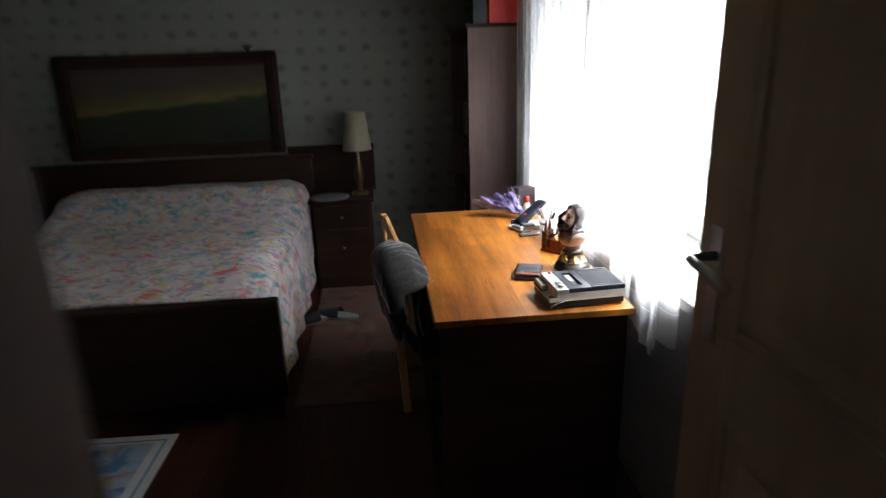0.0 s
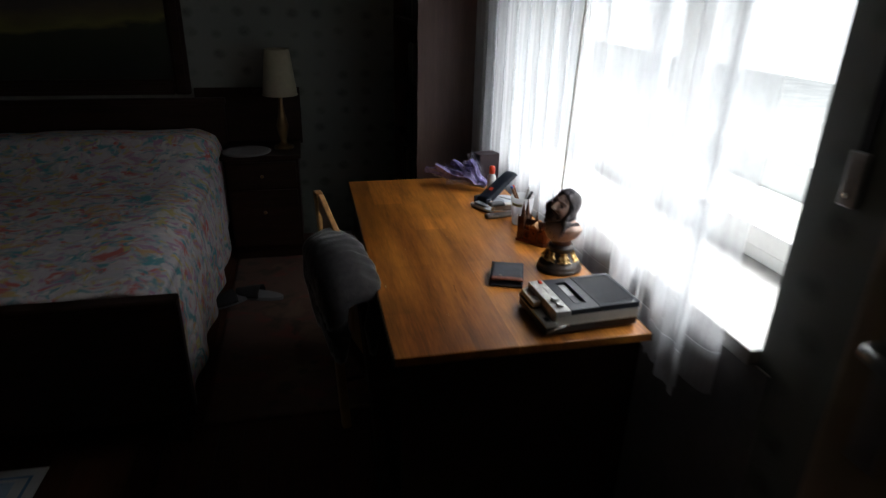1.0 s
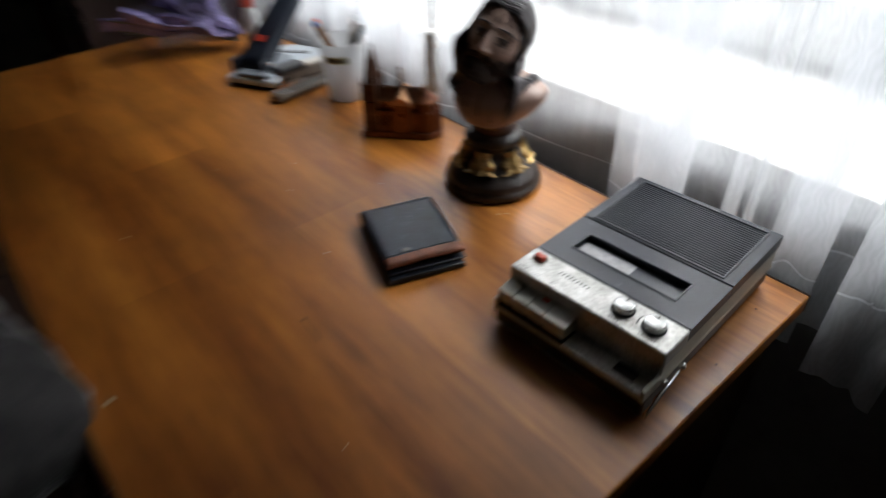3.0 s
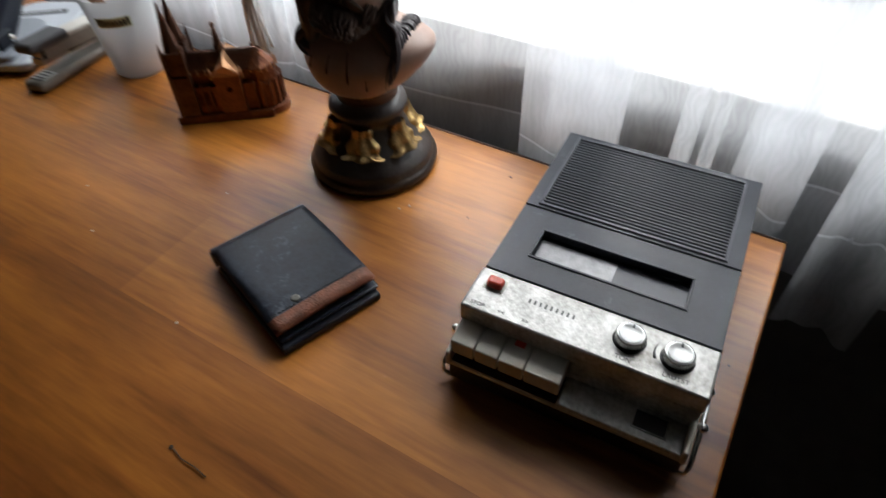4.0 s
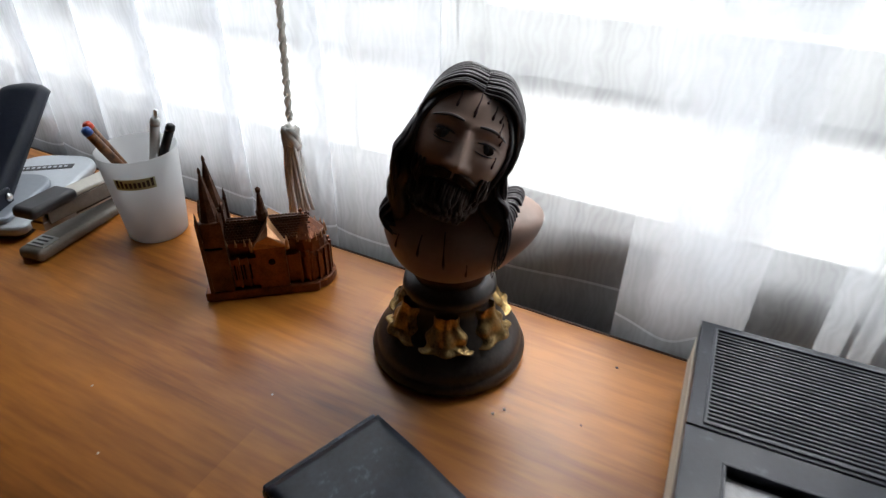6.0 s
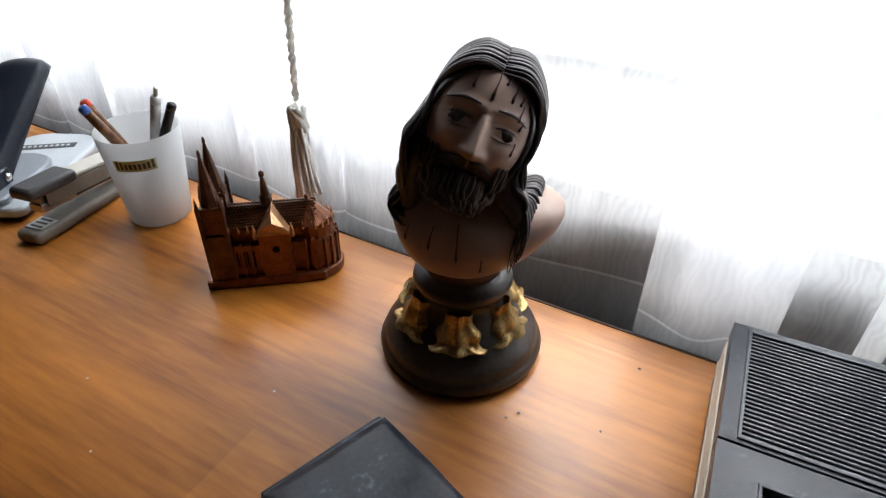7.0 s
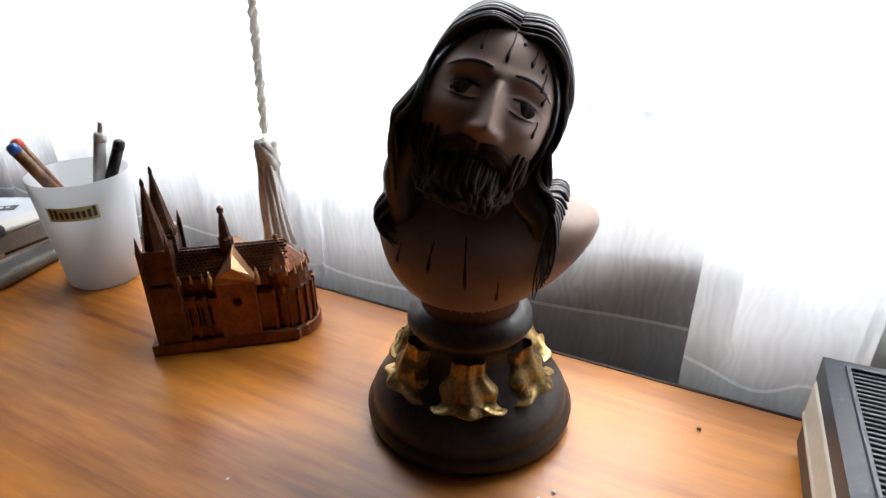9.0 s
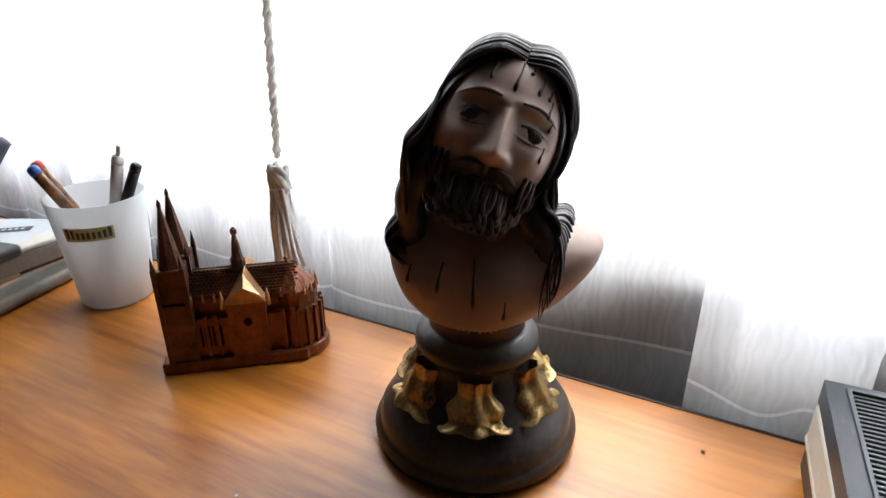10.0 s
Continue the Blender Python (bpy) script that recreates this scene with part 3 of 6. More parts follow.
# window with two casements, glass, sill and railing outside
win = thing("window_1", pose(0, 0, 0), "white painted two-leaf window in bright daylight", "window", kind="structure")
GX = 1.24
bm = bmesh.new()
for y0, y1, z0, z1 in ((WY0, WY0 + 0.05, 0.835, WZ1), (WY1 - 0.05, WY1, 0.835, WZ1), (WY0 + 0.05, WY1 - 0.05, 0.835, 0.885), (WY0 + 0.05, WY1 - 0.05, WZ1 - 0.05, WZ1)):
    bm_box(bm, GX, GX + 0.06, y0, y1, z0, z1, 0.003)
part("window_frame", bm, WINDOWPAINT, win)
WM = 2.342
for y0, y1 in ((WY0 + 0.045, WM - 0.002), (WM + 0.002, WY1 - 0.045)):
    bm = bmesh.new()
    for a0, a1, z0, z1 in ((y0, y0 + 0.045, 0.875, WZ1 - 0.045), (y1 - 0.045, y1, 0.875, WZ1 - 0.045), (y0 + 0.045, y1 - 0.045, 0.875, 0.93), (y0 + 0.045, y1 - 0.045, WZ1 - 0.09, WZ1 - 0.045)):
        bm_box(bm, GX - 0.012, GX + 0.035, a0, a1, z0, z1, 0.003)
    s = part("sash", bm, WINDOWPAINT, win)
    g = box_part("pane", (GX + 0.008, GX + 0.012, y0 + 0.043, y1 - 0.043, 0.928, WZ1 - 0.088), GLASS, s, 0)
    g.visible_shadow = False
bm = bmesh.new()
bm_tube(bm, [(GX - 0.012, WM + 0.02, 1.30), (GX - 0.045, WM + 0.02, 1.30), (GX - 0.05, WM + 0.02, 1.27), (GX - 0.05, WM + 0.02, 1.20)], 0.007, 10)
part("window_handle", bm, STEEL, win)
sill = box_part("window_sill", (0.922, GX + 0.05, WY0 + 0.001, WY1 - 0.001, 0.8005, 0.835), STONE, win, 0.004, "deep pale stone inner sill")

# outside: terrace ground, railing and a far bright sky
ground = box_part("ground", (X1 + 0.36, 80, -80, 180, -0.62, -0.6), GREENERY, bevel=0, kind="structure")
tagged(ground, "pale sunlit garden ground outside the window", "ground")
gw = thing("garden_wall", pose(0, 0, 0), "low pale rendered garden wall outside the window", "garden wall")
box_part("wall_body", (5.4, 5.6, -4.5, 9.5, -0.6, -0.24), OUTGREY, gw, 0.01)
for k in range(14):
    box_part("coping", (5.36, 5.64, -4.5 + k, -3.505 + k, -0.24, -0.18), OUTGREY, gw, 0.01)
backdrop = box_part("backdrop", (14, 14.1, -60, 160, -3, 40), glow("bright_overcast", (0.93, 0.97, 1.0), 2.2), bevel=0, kind="structure")
tagged(backdrop, "blown-out white overcast sky in the distance", "sky")


# ---- curtains ----
def curtain(y0, y1, folds, amp, x, z0, seed, cloth, label, lift=0.0, pleat=0.30):
    """Sheer panel in soft tube folds; lift raises the lower edge towards y0."""
    rnd = random.Random(seed)
    ph = [rnd.uniform(0, 6.28) for _ in range(6)]
    c = thing("curtain", pose(0, 0, 0), label, "curtain", "sheer curtains")

    def fn(v0, v1):
        def f(u, v):
            q = v0 + v * (v1 - v0)
            zl = z0 + lift * (1 - u) ** 2 + 0.006 * math.sin(9 * u + ph[5])
            z = zl + q * (2.45 - zl)
            w = 2 * math.pi * folds * (u + 0.03 * math.sin(5 * u + ph[4]))
            s = math.sin(w + ph[0] + 0.35 * math.sin(z * 1.3 + ph[1]))
            s = math.copysign(abs(s) ** 0.7, s) * (0.65 + 0.35 * math.sin(0.41 * w + ph[2])) + 0.14 * math.sin(2.3 * w + ph[3] + z)
            grow = 0.8 + 0.25 * (2.4 - z) / 1.7
            yy = y0 + u * (y1 - y0) + pleat * (y1 - y0) / folds * math.sin(w + ph[4]) * grow
            return Vector((x + amp * s * grow, yy, z))
        return f
    n = max(24, int(folds * 22))
    top = (0.758 - z0) / (2.45 - z0)
    bm = bmesh.new()
    bm_sheet(bm, n, 24, fn(top, 1.0))
    part("cloth", bm, cloth, c)
    bm = bmesh.new()
    bm_sheet(bm, n, 3, fn(0.0, top - 0.0016))
    part("hem", bm, VOILE_HEM, c)
    bm = bmesh.new()
    bm_sheet(bm, n, 1, fn(top - 0.0016, top))
    part("seam", bm, VOILE_SEAM, c)
    return c


curtain(1.94, 3.45, 4.5, 0.012, 0.899, 0.655, 3, VOILE_THIN, "thin white voile curtain hanging flat before the window", pleat=0.12)
curtain(2.185, 3.52, 10, 0.013, 0.880, 0.66, 5, VOILE, "white sheer voile curtain gathered in narrow folds")
curtain(1.56, 1.955, 2.2, 0.006, 0.899, 0.650, 11, VOILE_THIN, "thin white voile curtain with a loose lower edge", 0.05, pleat=0.10)
for y0, y1, n, a, x, z0, s in ((1.893, 1.996, 0.9, 0.004, 0.872, 0.668, 21), (1.900, 1.975, 0.8, 0.003, 0.880, 0.672, 22), (1.834, 1.850, 0.5, 0.004, 0.868, 0.662, 23), (1.813, 1.829, 0.5, 0.004, 0.869, 0.660, 24), (1.742, 1.800, 0.8, 0.004, 0.876, 0.664, 25), (1.752, 1.790, 0.8, 0.004, 0.883, 0.664, 26), (1.640, 1.712, 1.1, 0.010, 0.872, 0.640, 27), (1.655, 1.700, 0.8, 0.006, 0.884, 0.645, 28)):
    curtain(y0, y1, n, a, x, z0, s, VOILE, "narrow white voile fold hanging beside the desk", pleat=0.05)
pole = thing("curtain_rail", pose(0, 0, 0), "plain white curtain rail under the ceiling", "curtain rail")
box_part("rail", (0.865, 0.915, 1.45, 3.56, 2.45, 2.475), WINDOWPAINT, pole, 0.003)
for y in (1.55, 2.4, 3.4):
    box_part("bracket", (0.882, 0.897, y - 0.01, y + 0.01, 2.475, ZC), WINDOWPAINT, pole, 0.002)


def tassel(x, y, z, label):
    """Twisted cord from the rail with a knot and a bundle of strands below."""
    t = thing("tassel", pose(x, y, 0), label, "tassel", "cord tassels")
    for k in range(2):
        bm = bmesh.new()
        pts = []
        for i in range(241):
            zz = z + 0.012 + (2.45 - z - 0.012) * i / 240
            a = zz * 300 + k * math.pi
            pts.append((0.0022 * math.cos(a), 0.0022 * math.sin(a) - 0.06 * (zz - z), zz))
        bm_tube(bm, pts, 0.0022, 6)
        part("strand", bm, CORD, t)
    bm = bmesh.new()
    rnd = random.Random(4)
    for k in range(5):
        a0 = rnd.uniform(0, 6.28)
        bm_tube(bm, [(0.0075 * math.cos(a0 + i * 0.7) * math.sin(i * 0.55 + k), 0.0075 * math.sin(a0 + i * 0.7), z - 0.006 + 0.018 * math.sin(i * 0.9 + k * 1.3) * 0.6) for i in range(9)], 0.0034, 6)
    part("knot", bm, TASSEL, t)
    for k in range(22):
        bm = bmesh.new()
        a, r = k * 2.4, 0.0125 * math.sqrt((k + 0.5) / 22)
        lng = 0.088 + rnd.uniform(-0.012, 0.006)
        pts = []
        for i in range(8):
            q = i / 7
            rr = 0.25 * r + r * (0.9 * q ** 0.5) + 0.002 * math.sin(q * 5 + k)
            pts.append((rr * math.cos(a + 0.5 * q), rr * math.sin(a + 0.5 * q), z - 0.006 - lng * q))
        bm_tube(bm, pts, 0.0019, 5)
        part("fringe", bm, TASSEL, t)
    return t


tassel(0.8605, 2.340, 0.868, "off-white twisted cotton cord with a knotted tassel")
tassel(0.912, 2.30, 0.80, "off-white twisted cotton cord behind the sheer curtain")

# shutter strap with its winder on the wall by the window
st = thing("shutter_strap", pose(0.95, 1.41, 0), "dark woven shutter strap with a small metal winder", "shutter strap")
box_part("strap", (-0.004, -0.001, -0.011, 0.011, 1.25, 2.30), BLACKCLOTH, st, 0.0005)
box_part("winder_plate", (-0.012, -0.0005, -0.017, 0.017, 1.17, 1.262), STEEL, st, 0.003)
bm = bmesh.new()
bm_lathe(bm, [(0.005, 0), (0.006, 0.003), (0.002, 0.005)], 12)
o = part("screw", bm, CHROME, st)
o.matrix_basis = pose(-0.012, 0, 1.19, 0, -90, 0)

# added sheet over the wall below the sill, its dark colour standing for shade
under = box_part("under_sill_shade", (0.9425, 0.9495, WY0 - 0.04, WY1 + 0.04, 0.10, 0.799), UNDERSHADE, bevel=0.002, kind="structure")
tagged(under, "dark taupe sheet standing in for shade below the window sill", "wall panel")


# ---- bed side of the room ----
def bed():
    b = thing("bed", pose(-1.17, 2.50, 0), "dark wooden double bed made up under a printed bedspread", "bed")
    W, L = 0.82, 1.90
    bm = bmesh.new()
    bm_box(bm, -W, W, -0.02, 0.025, 0.10, 0.545, 0.006)
    bm_box(bm, -W, W, -0.028, 0.032, 0.535, 0.56, 0.008)
    part("footboard", bm, DARKWOOD, b)
    bm = bmesh.new()
    bm_box(bm, -W - 0.20, W - 0.02, L - 0.05, L - 0.012, 0.10, 0.86, 0.006)
    bm_box(bm, -W - 0.21, W - 0.01, L - 0.056, L - 0.008, 0.85, 0.885, 0.008)
    part("headboard", bm, DARKWOOD, b)
    for sx in (-1, 1):
        box_part("side_rail", (sx * (W - 0.05) - 0.014, sx * (W - 0.05) + 0.014, 0.025, L - 0.03, 0.20, 0.36), DARKWOOD, b, 0.004)
        for y in (0.0, L - 0.01):
            box_part("leg", (sx * (W - 0.05) - 0.03, sx * (W - 0.05) + 0.03, y - 0.025, y + 0.025, 0.0, 0.11), DARKWOOD, b, 0.004)
    box_part("mattress", (-W + 0.09, W - 0.09, 0.03, L - 0.06, 0.33, 0.52), PAPER, b, 0.05)
    return b


bed()


def bedspread():
    s = thing("bedspread", pose(-1.17, 2.50, 0), "rumpled bedspread printed in pink, teal, ochre and grey", "bedspread")
    W = 0.775

    def f(u, v):
        y = 0.035 + v * 1.82
        x = -W - 0.45 + u * (2 * W + 0.9)
        top = 0.565 + 0.170 * max(0.0, min(1.0, (y - 1.15) / 0.4)) ** 1.3 * (1 - max(0, (y - 1.75) / 0.3)) + 0.035 * math.sin(math.pi * min(1, y / 1.7))
        n = noise.noise(Vector((x * 3, y * 3, 0.3))) * 0.014 + noise.noise(Vector((x * 9, y * 9, 2.3))) * 0.006
        edge = abs(x) - (W - 0.02)
        if edge <= 0:
            z = top + n - 0.05 * max(0, (abs(x) - W + 0.16) / 0.14) ** 2
            xx = x
        else:
            q = edge / 0.43
            z = top - 0.05 - 0.42 * q + n * 0.4
            xx = math.copysign(W - 0.02 + 0.03 * math.sin(min(1, q * 2.2) * 1.57) + 0.015 * q + 0.012 * math.sin(y * 19 + 1.0) * q, x)
        return Vector((xx, y, max(0.11, z)))
    for name, u0, u1, n in (("left_drop", 0.0, 0.185, 18), ("top_cover", 0.185, 0.815, 66), ("right_drop", 0.815, 1.0, 18)):
        bm = bmesh.new()
        bm_sheet(bm, n, 90, lambda u, v: f(u0 + u * (u1 - u0), v))
        o = part(name, bm, BLANKET, s)
        so = o.modifiers.new("thickness", "SOLIDIFY")
        so.thickness = 0.012
    return s


bedspread()


def nightstand():
    t = thing("nightstand", pose(-0.17, 4.21, 0), "dark wooden bedside cabinet between bed and wall", "nightstand")
    box_part("body", (-0.20, 0.20, -0.17, 0.19, 0.06, 0.60), DARKWOOD, t, 0.004)
    box_part("top", (-0.215, 0.215, -0.185, 0.195, 0.60, 0.622), DARKWOOD, t, 0.004)
    dr = box_part("drawer", (-0.185, 0.185, -0.186, -0.171, 0.44, 0.585), DARKWOOD, t, 0.003)
    dd = box_part("door", (-0.185, 0.185, -0.186, -0.171, 0.09, 0.425), DARKWOOD, t, 0.003)
    for z, p in ((0.51, dr), (0.30, dd)):
        bm = bmesh.new()
        bm_lathe(bm, [(0.004, 0), (0.004, 0.012), (0.010, 0.016), (0.009, 0.022), (0.002, 0.024)], 12)
        k = part("knob", bm, BRASS, p)
        k.matrix_basis = pose(0, -0.186, z, 90)
    box_part("plinth", (-0.19, 0.19, -0.15, 0.18, 0.0, 0.06), DARKWOOD, t, 0.002)


nightstand()
panel = box_part("wood_panel", (-0.53, 0.06, 4.404, 4.418, 0.60, 0.935), DARKWOOD, bevel=0.004)
tagged(panel, "dark wood panel on the wall behind the bedside cabinet", "wall panel")
bm = bmesh.new()
bm_lathe(bm, [(0.13, 0.0), (0.135, 0.004), (0.10, 0.008), (0.09, 0.009)], 28)
dish = part("doily", bm, DOILY)
dish.matrix_world = pose(-0.25, 4.13, 0.623)
tagged(dish, "small white cloth doily on the bedside cabinet", "doily")


def lamp():
    t = thing("table_lamp", pose(-0.045, 4.20, 0.623), "bedside lamp with a cream cloth shade, switched off", "lamp")
    bm = bmesh.new()
    bm_lathe(bm, [(0.055, 0), (0.057, 0.012), (0.03, 0.022), (0.016, 0.04), (0.028, 0.09), (0.034, 0.13), (0.018, 0.20), (0.011, 0.25), (0.010, 0.34)], 24)
    part("base", bm, BRASS, t)
    bm = bmesh.new()
    bm_lathe(bm, [(0.096, 0.30), (0.066, 0.545), (0.063, 0.545), (0.093, 0.302)], 36, cap=False)
    part("shade", bm, SHADE, t)
    for z, r in ((0.302, 0.096), (0.544, 0.066)):
        bm = bmesh.new()
        bm_tube(bm, [(r * math.cos(a * math.pi / 18), r * math.sin(a * math.pi / 18), z) for a in range(37)], 0.0025, 6)
        part("trim_ring", bm, SHADE, t)


lamp()


def painting():
    t = thing("painting", pose(-1.235, 4.385, 0.905, -1.5), "large dark landscape painting in a heavy brown frame", "painting")
    W, H, F = 0.70, 0.665, 0.085
    bm = bmesh.new()
    for x0, x1, z0, z1 in ((-W, -W + F, 0, H), (W - F, W, 0, H), (-W + F, W - F, 0, F), (-W + F, W - F, H - F, H)):
        bm_box(bm, x0, x1, -0.035, 0.0, z0, z1, 0.012, 3)
        cx0, cx1, cz0, cz1 = x0 + 0.02, x1 - 0.02, z0 + 0.02, z1 - 0.02
        bm_box(bm, cx0, cx1, -0.045, -0.03, cz0, cz1, 0.007, 3)
    part("frame", bm, DARKWOOD, t)
    box_part("canvas", (-W + F, W - F, -0.018, -0.010, F, H - F), CANVAS, t, 0)
    bm = bmesh.new()
    for k in range(5):
        a = (k - 2) * 0.5
        bm_tube(bm, [(0.52, -0.02, H - 0.01), (0.52 + 0.02 * math.sin(a), -0.025, H + 0.025), (0.52 + 0.05 * math.sin(a), -0.03, H + 0.05 * math.cos(a) + 0.005)], 0.008, 6, taper=[1, 0.8, 0.3])
    part("crest", bm, DARKWOOD, t)


painting()


def bookcase():
    t = thing("bookcase", pose(0.62, 3.57, 0), "tall brown wooden bookcase with open shelves facing the bed", "bookcase")
    D, L, H = 0.33, 0.80, 1.64
    for y in (0, L - 0.022):
        box_part("side_panel", (0, D, y, y + 0.022, 0, H), SHELFWOOD, t, 0.002)
    box_part("back_panel", (D - 0.008, D - 0.001, 0.023, L - 0.023, 0.02, H - 0.02), SHELFWOOD, t, 0)
    for z in (0.04, 0.36, 0.68, 1.0, 1.32):
        box_part("shelf", (0.004, D - 0.009, 0.0225, L - 0.0225, z, z + 0.02), DARKWOOD, t, 0.002)
    box_part("top", (-0.012, D + 0.004, -0.012, L + 0.01, H, H + 0.022), DARKWOOD, t, 0.003)


bookcase()


def volume(name, x, y, z, d, w, h, mt, label, category, group):
    """A book or binder: cover boards, spine and page block; spine towards -x."""
    t = thing(name, pose(x, y, z), label, category, group)
    bm = bmesh.new()
    bm_box(bm, 0, d, 0, 0.003, 0, h, 0.001)
    bm_box(bm, 0, d, w - 0.003, w, 0, h, 0.001)
    bm_box(bm, -0.002, 0.004, 0, w, 0, h, 0.002)
    part("cover", bm, mt, t)
    box_part("pages", (0.005, d - 0.006, 0.0035, w - 0.0035, 0.004, h - 0.005), PAPER, t, 0)
    return t


rb = random.Random(6)
for z in (0.06, 0.38, 0.70, 1.02, 1.34):
    y = 3.60
    while y < 4.22 and not (z == 1.02 and y > 4.0):
        w = rb.uniform(0.022, 0.05)
        volume("book", 0.65 + rb.uniform(0, 0.02), y, z, 0.16 + rb.uniform(-0.02, 0.04), w, rb.uniform(0.19, 0.25), rb.choice([MAROON, BLACKCARD, DARKGREY, BLACKCARD, TAUPE]), "dark cloth-bound book standing on a shelf", "book", "books on the shelves")
        y += w + 0.003
ty = 3.58
for mt, lab, w, x in ((REDCARD, "bright red binder on top of the bookcase", 0.09, 0.745), (BLACKCARD, "black binder on top of the bookcase", 0.10, 0.655)):
    t = thing("binder", pose(x, ty + 0.0, 1.6625), lab, "binder", "binders on the bookcase")
    d = 0.235 if mt is REDCARD else 0.075
    bm = bmesh.new()
    bm_box(bm, 0, d, 0, 0.003, 0, 0.31, 0.001)
    bm_box(bm, 0, d, w - 0.003, w, 0, 0.31, 0.001)
    bm_box(bm, 0, 0.004, 0, w, 0, 0.31, 0.002)
    bm_box(bm, 0, d, 0.003, w - 0.003, 0, 0.003, 0)
    part("cover", bm, mt, t)
    box_part("pages", (0.006, d - 0.004, 0.005, w - 0.005, 0.004, 0.295), PAPER, t, 0)

# ---- on the floor ----
bm = bmesh.new()
bm_sheet(bm, 40, 60, lambda u, v: Vector((-0.33 + 0.66 * u, -0.75 + 1.5 * v, 0.007 + 0.003 * noise.noise(Vector((u * 9, v * 15, 0))))))
rug = part("rug", bm, RUG)
rug.matrix_world = pose(-0.02, 3.30, 0)
so = rug.modifiers.new("thickness", "SOLIDIFY")
so.thickness = 0.006
tagged(rug, "worn brown patterned bedside rug on the floor", "rug")

fm = thing("floor_mat", pose(-1.005, 2.20, 0, 0, 0, -2), "white-bordered mat with a blue and ochre printed picture", "floor mat")
box_part("border", (-0.20, 0.185, -0.25, 0.24, 0, 0.003), MATWHITE, fm, 0.001)
box_part("print_line", (-0.165, 0.15, -0.215, 0.205, 0.0031, 0.0036), MATBLUE, fm, 0)
box_part("print_ground", (-0.155, 0.14, -0.205, 0.195, 0.0037, 0.0042), MATWHITE, fm, 0)
box_part("print_picture", (-0.14, 0.105, -0.19, 0.18, 0.0043, 0.0048), POSTER, fm, 0)


def slipper(x, y, rot, label):
    t = thing("slipper", pose(x, y, 0.013, 0, 0, rot), label, "slipper", "slippers beside the bed")
    bm = bmesh.new()
    n = 28
    for z0, z1 in ((0.0, 0.018),):
        lo, hi = [], []
        for i in range(n):
            a = 2 * math.pi * i / n
            r = 0.043 + 0.006 * math.cos(a) 
            px, py = 0.125 * math.cos(a), r * math.sin(a)
            lo.append(bm.verts.new((px, py, z0)))
            hi.append(bm.verts.new((px, py, z1)))
        for i in range(n):
            bm.faces.new((lo[i], lo[(i + 1) % n], hi[(i + 1) % n], hi[i]))
        bm.faces.new(lo[::-1])
        bm.faces.new(hi)
    part("sole", bm, DOILY, t, "pale sole and lining")
    bm = bmesh.new()
    bm_sheet(bm, 14, 12, lambda u, v: Vector((-0.01 + 0.135 * u, 0.049 * math.cos(math.pi * v) * math.sqrt(max(0.02, 1 - (u * 0.98) ** 3)), 0.014 + (0.055 - 0.03 * u) * math.sin(math.pi * v))))
    o = part("upper", bm, BLACKCLOTH, t)
    o.modifiers.new("thickness", "SOLIDIFY").thickness = 0.005


slipper(-0.335, 3.50, 215, "black slipper with pale lining on the rug")
slipper(-0.20, 3.53, 160, "black slipper with pale lining lying askew")


# ---- desk and chair ----
def desk():
    d = thing("desk", pose(0, 0, 0), "orange-brown veneered writing desk with dark sides", "desk")
    x0, x1, y0, y1 = 0.244, 0.854, 1.733, 3.055
    top = box_part("desktop", (x0, x1, y0, y1, 0.728, 0.75), DESK, d, 0.002)
    for a0, a1, b0, b1 in ((x0 - 0.0025, x0 - 0.0002, y0, y1), (x1 + 0.0002, x1 + 0.0025, y0, y1)):
        box_part("edge_band", (a0, a1, b0, b1, 0.7282, 0.7496), DARKWOOD, d, 0)
    for y in (y0 + 0.015, y1 - 0.035):
        box_part("end_panel", (x0 + 0.015, x1 - 0.015, y, y + 0.02, 0.02, 0.7278), DARKWOOD, d, 0.002)
    box_part("modesty_panel", (x1 - 0.05, x1 - 0.032, y0 + 0.0352, y1 - 0.0352, 0.30, 0.7278), DARKWOOD, d, 0.001)
    box_part("apron", (x0 + 0.022, x0 + 0.042, y0 + 0.0352, 2.56, 0.645, 0.7278), DARKWOOD, d, 0.002)
    box_part("pedestal", (x0 + 0.03, x1 - 0.052, 2.58, y1 - 0.0352, 0.06, 0.7278), DARKWOOD, d, 0.002)
    for z0, z1 in ((0.08, 0.33), (0.335, 0.525), (0.53, 0.72)):
        f = box_part("drawer", (x0 + 0.014, x0 + 0.0298, 2.585, y1 - 0.038, z0, z1), DARKWOOD, d, 0.002)
        bm = bmesh.new()
        bm_tube(bm, [(x0 + 0.014, 2.75, (z0 + z1) / 2), (x0 - 0.006, 2.755, (z0 + z1) / 2), (x0 - 0.006, 2.845, (z0 + z1) / 2), (x0 + 0.014, 2.85, (z0 + z1) / 2)], 0.004, 8)
        part("handle", bm, BRASS, f)
    return d


desk()


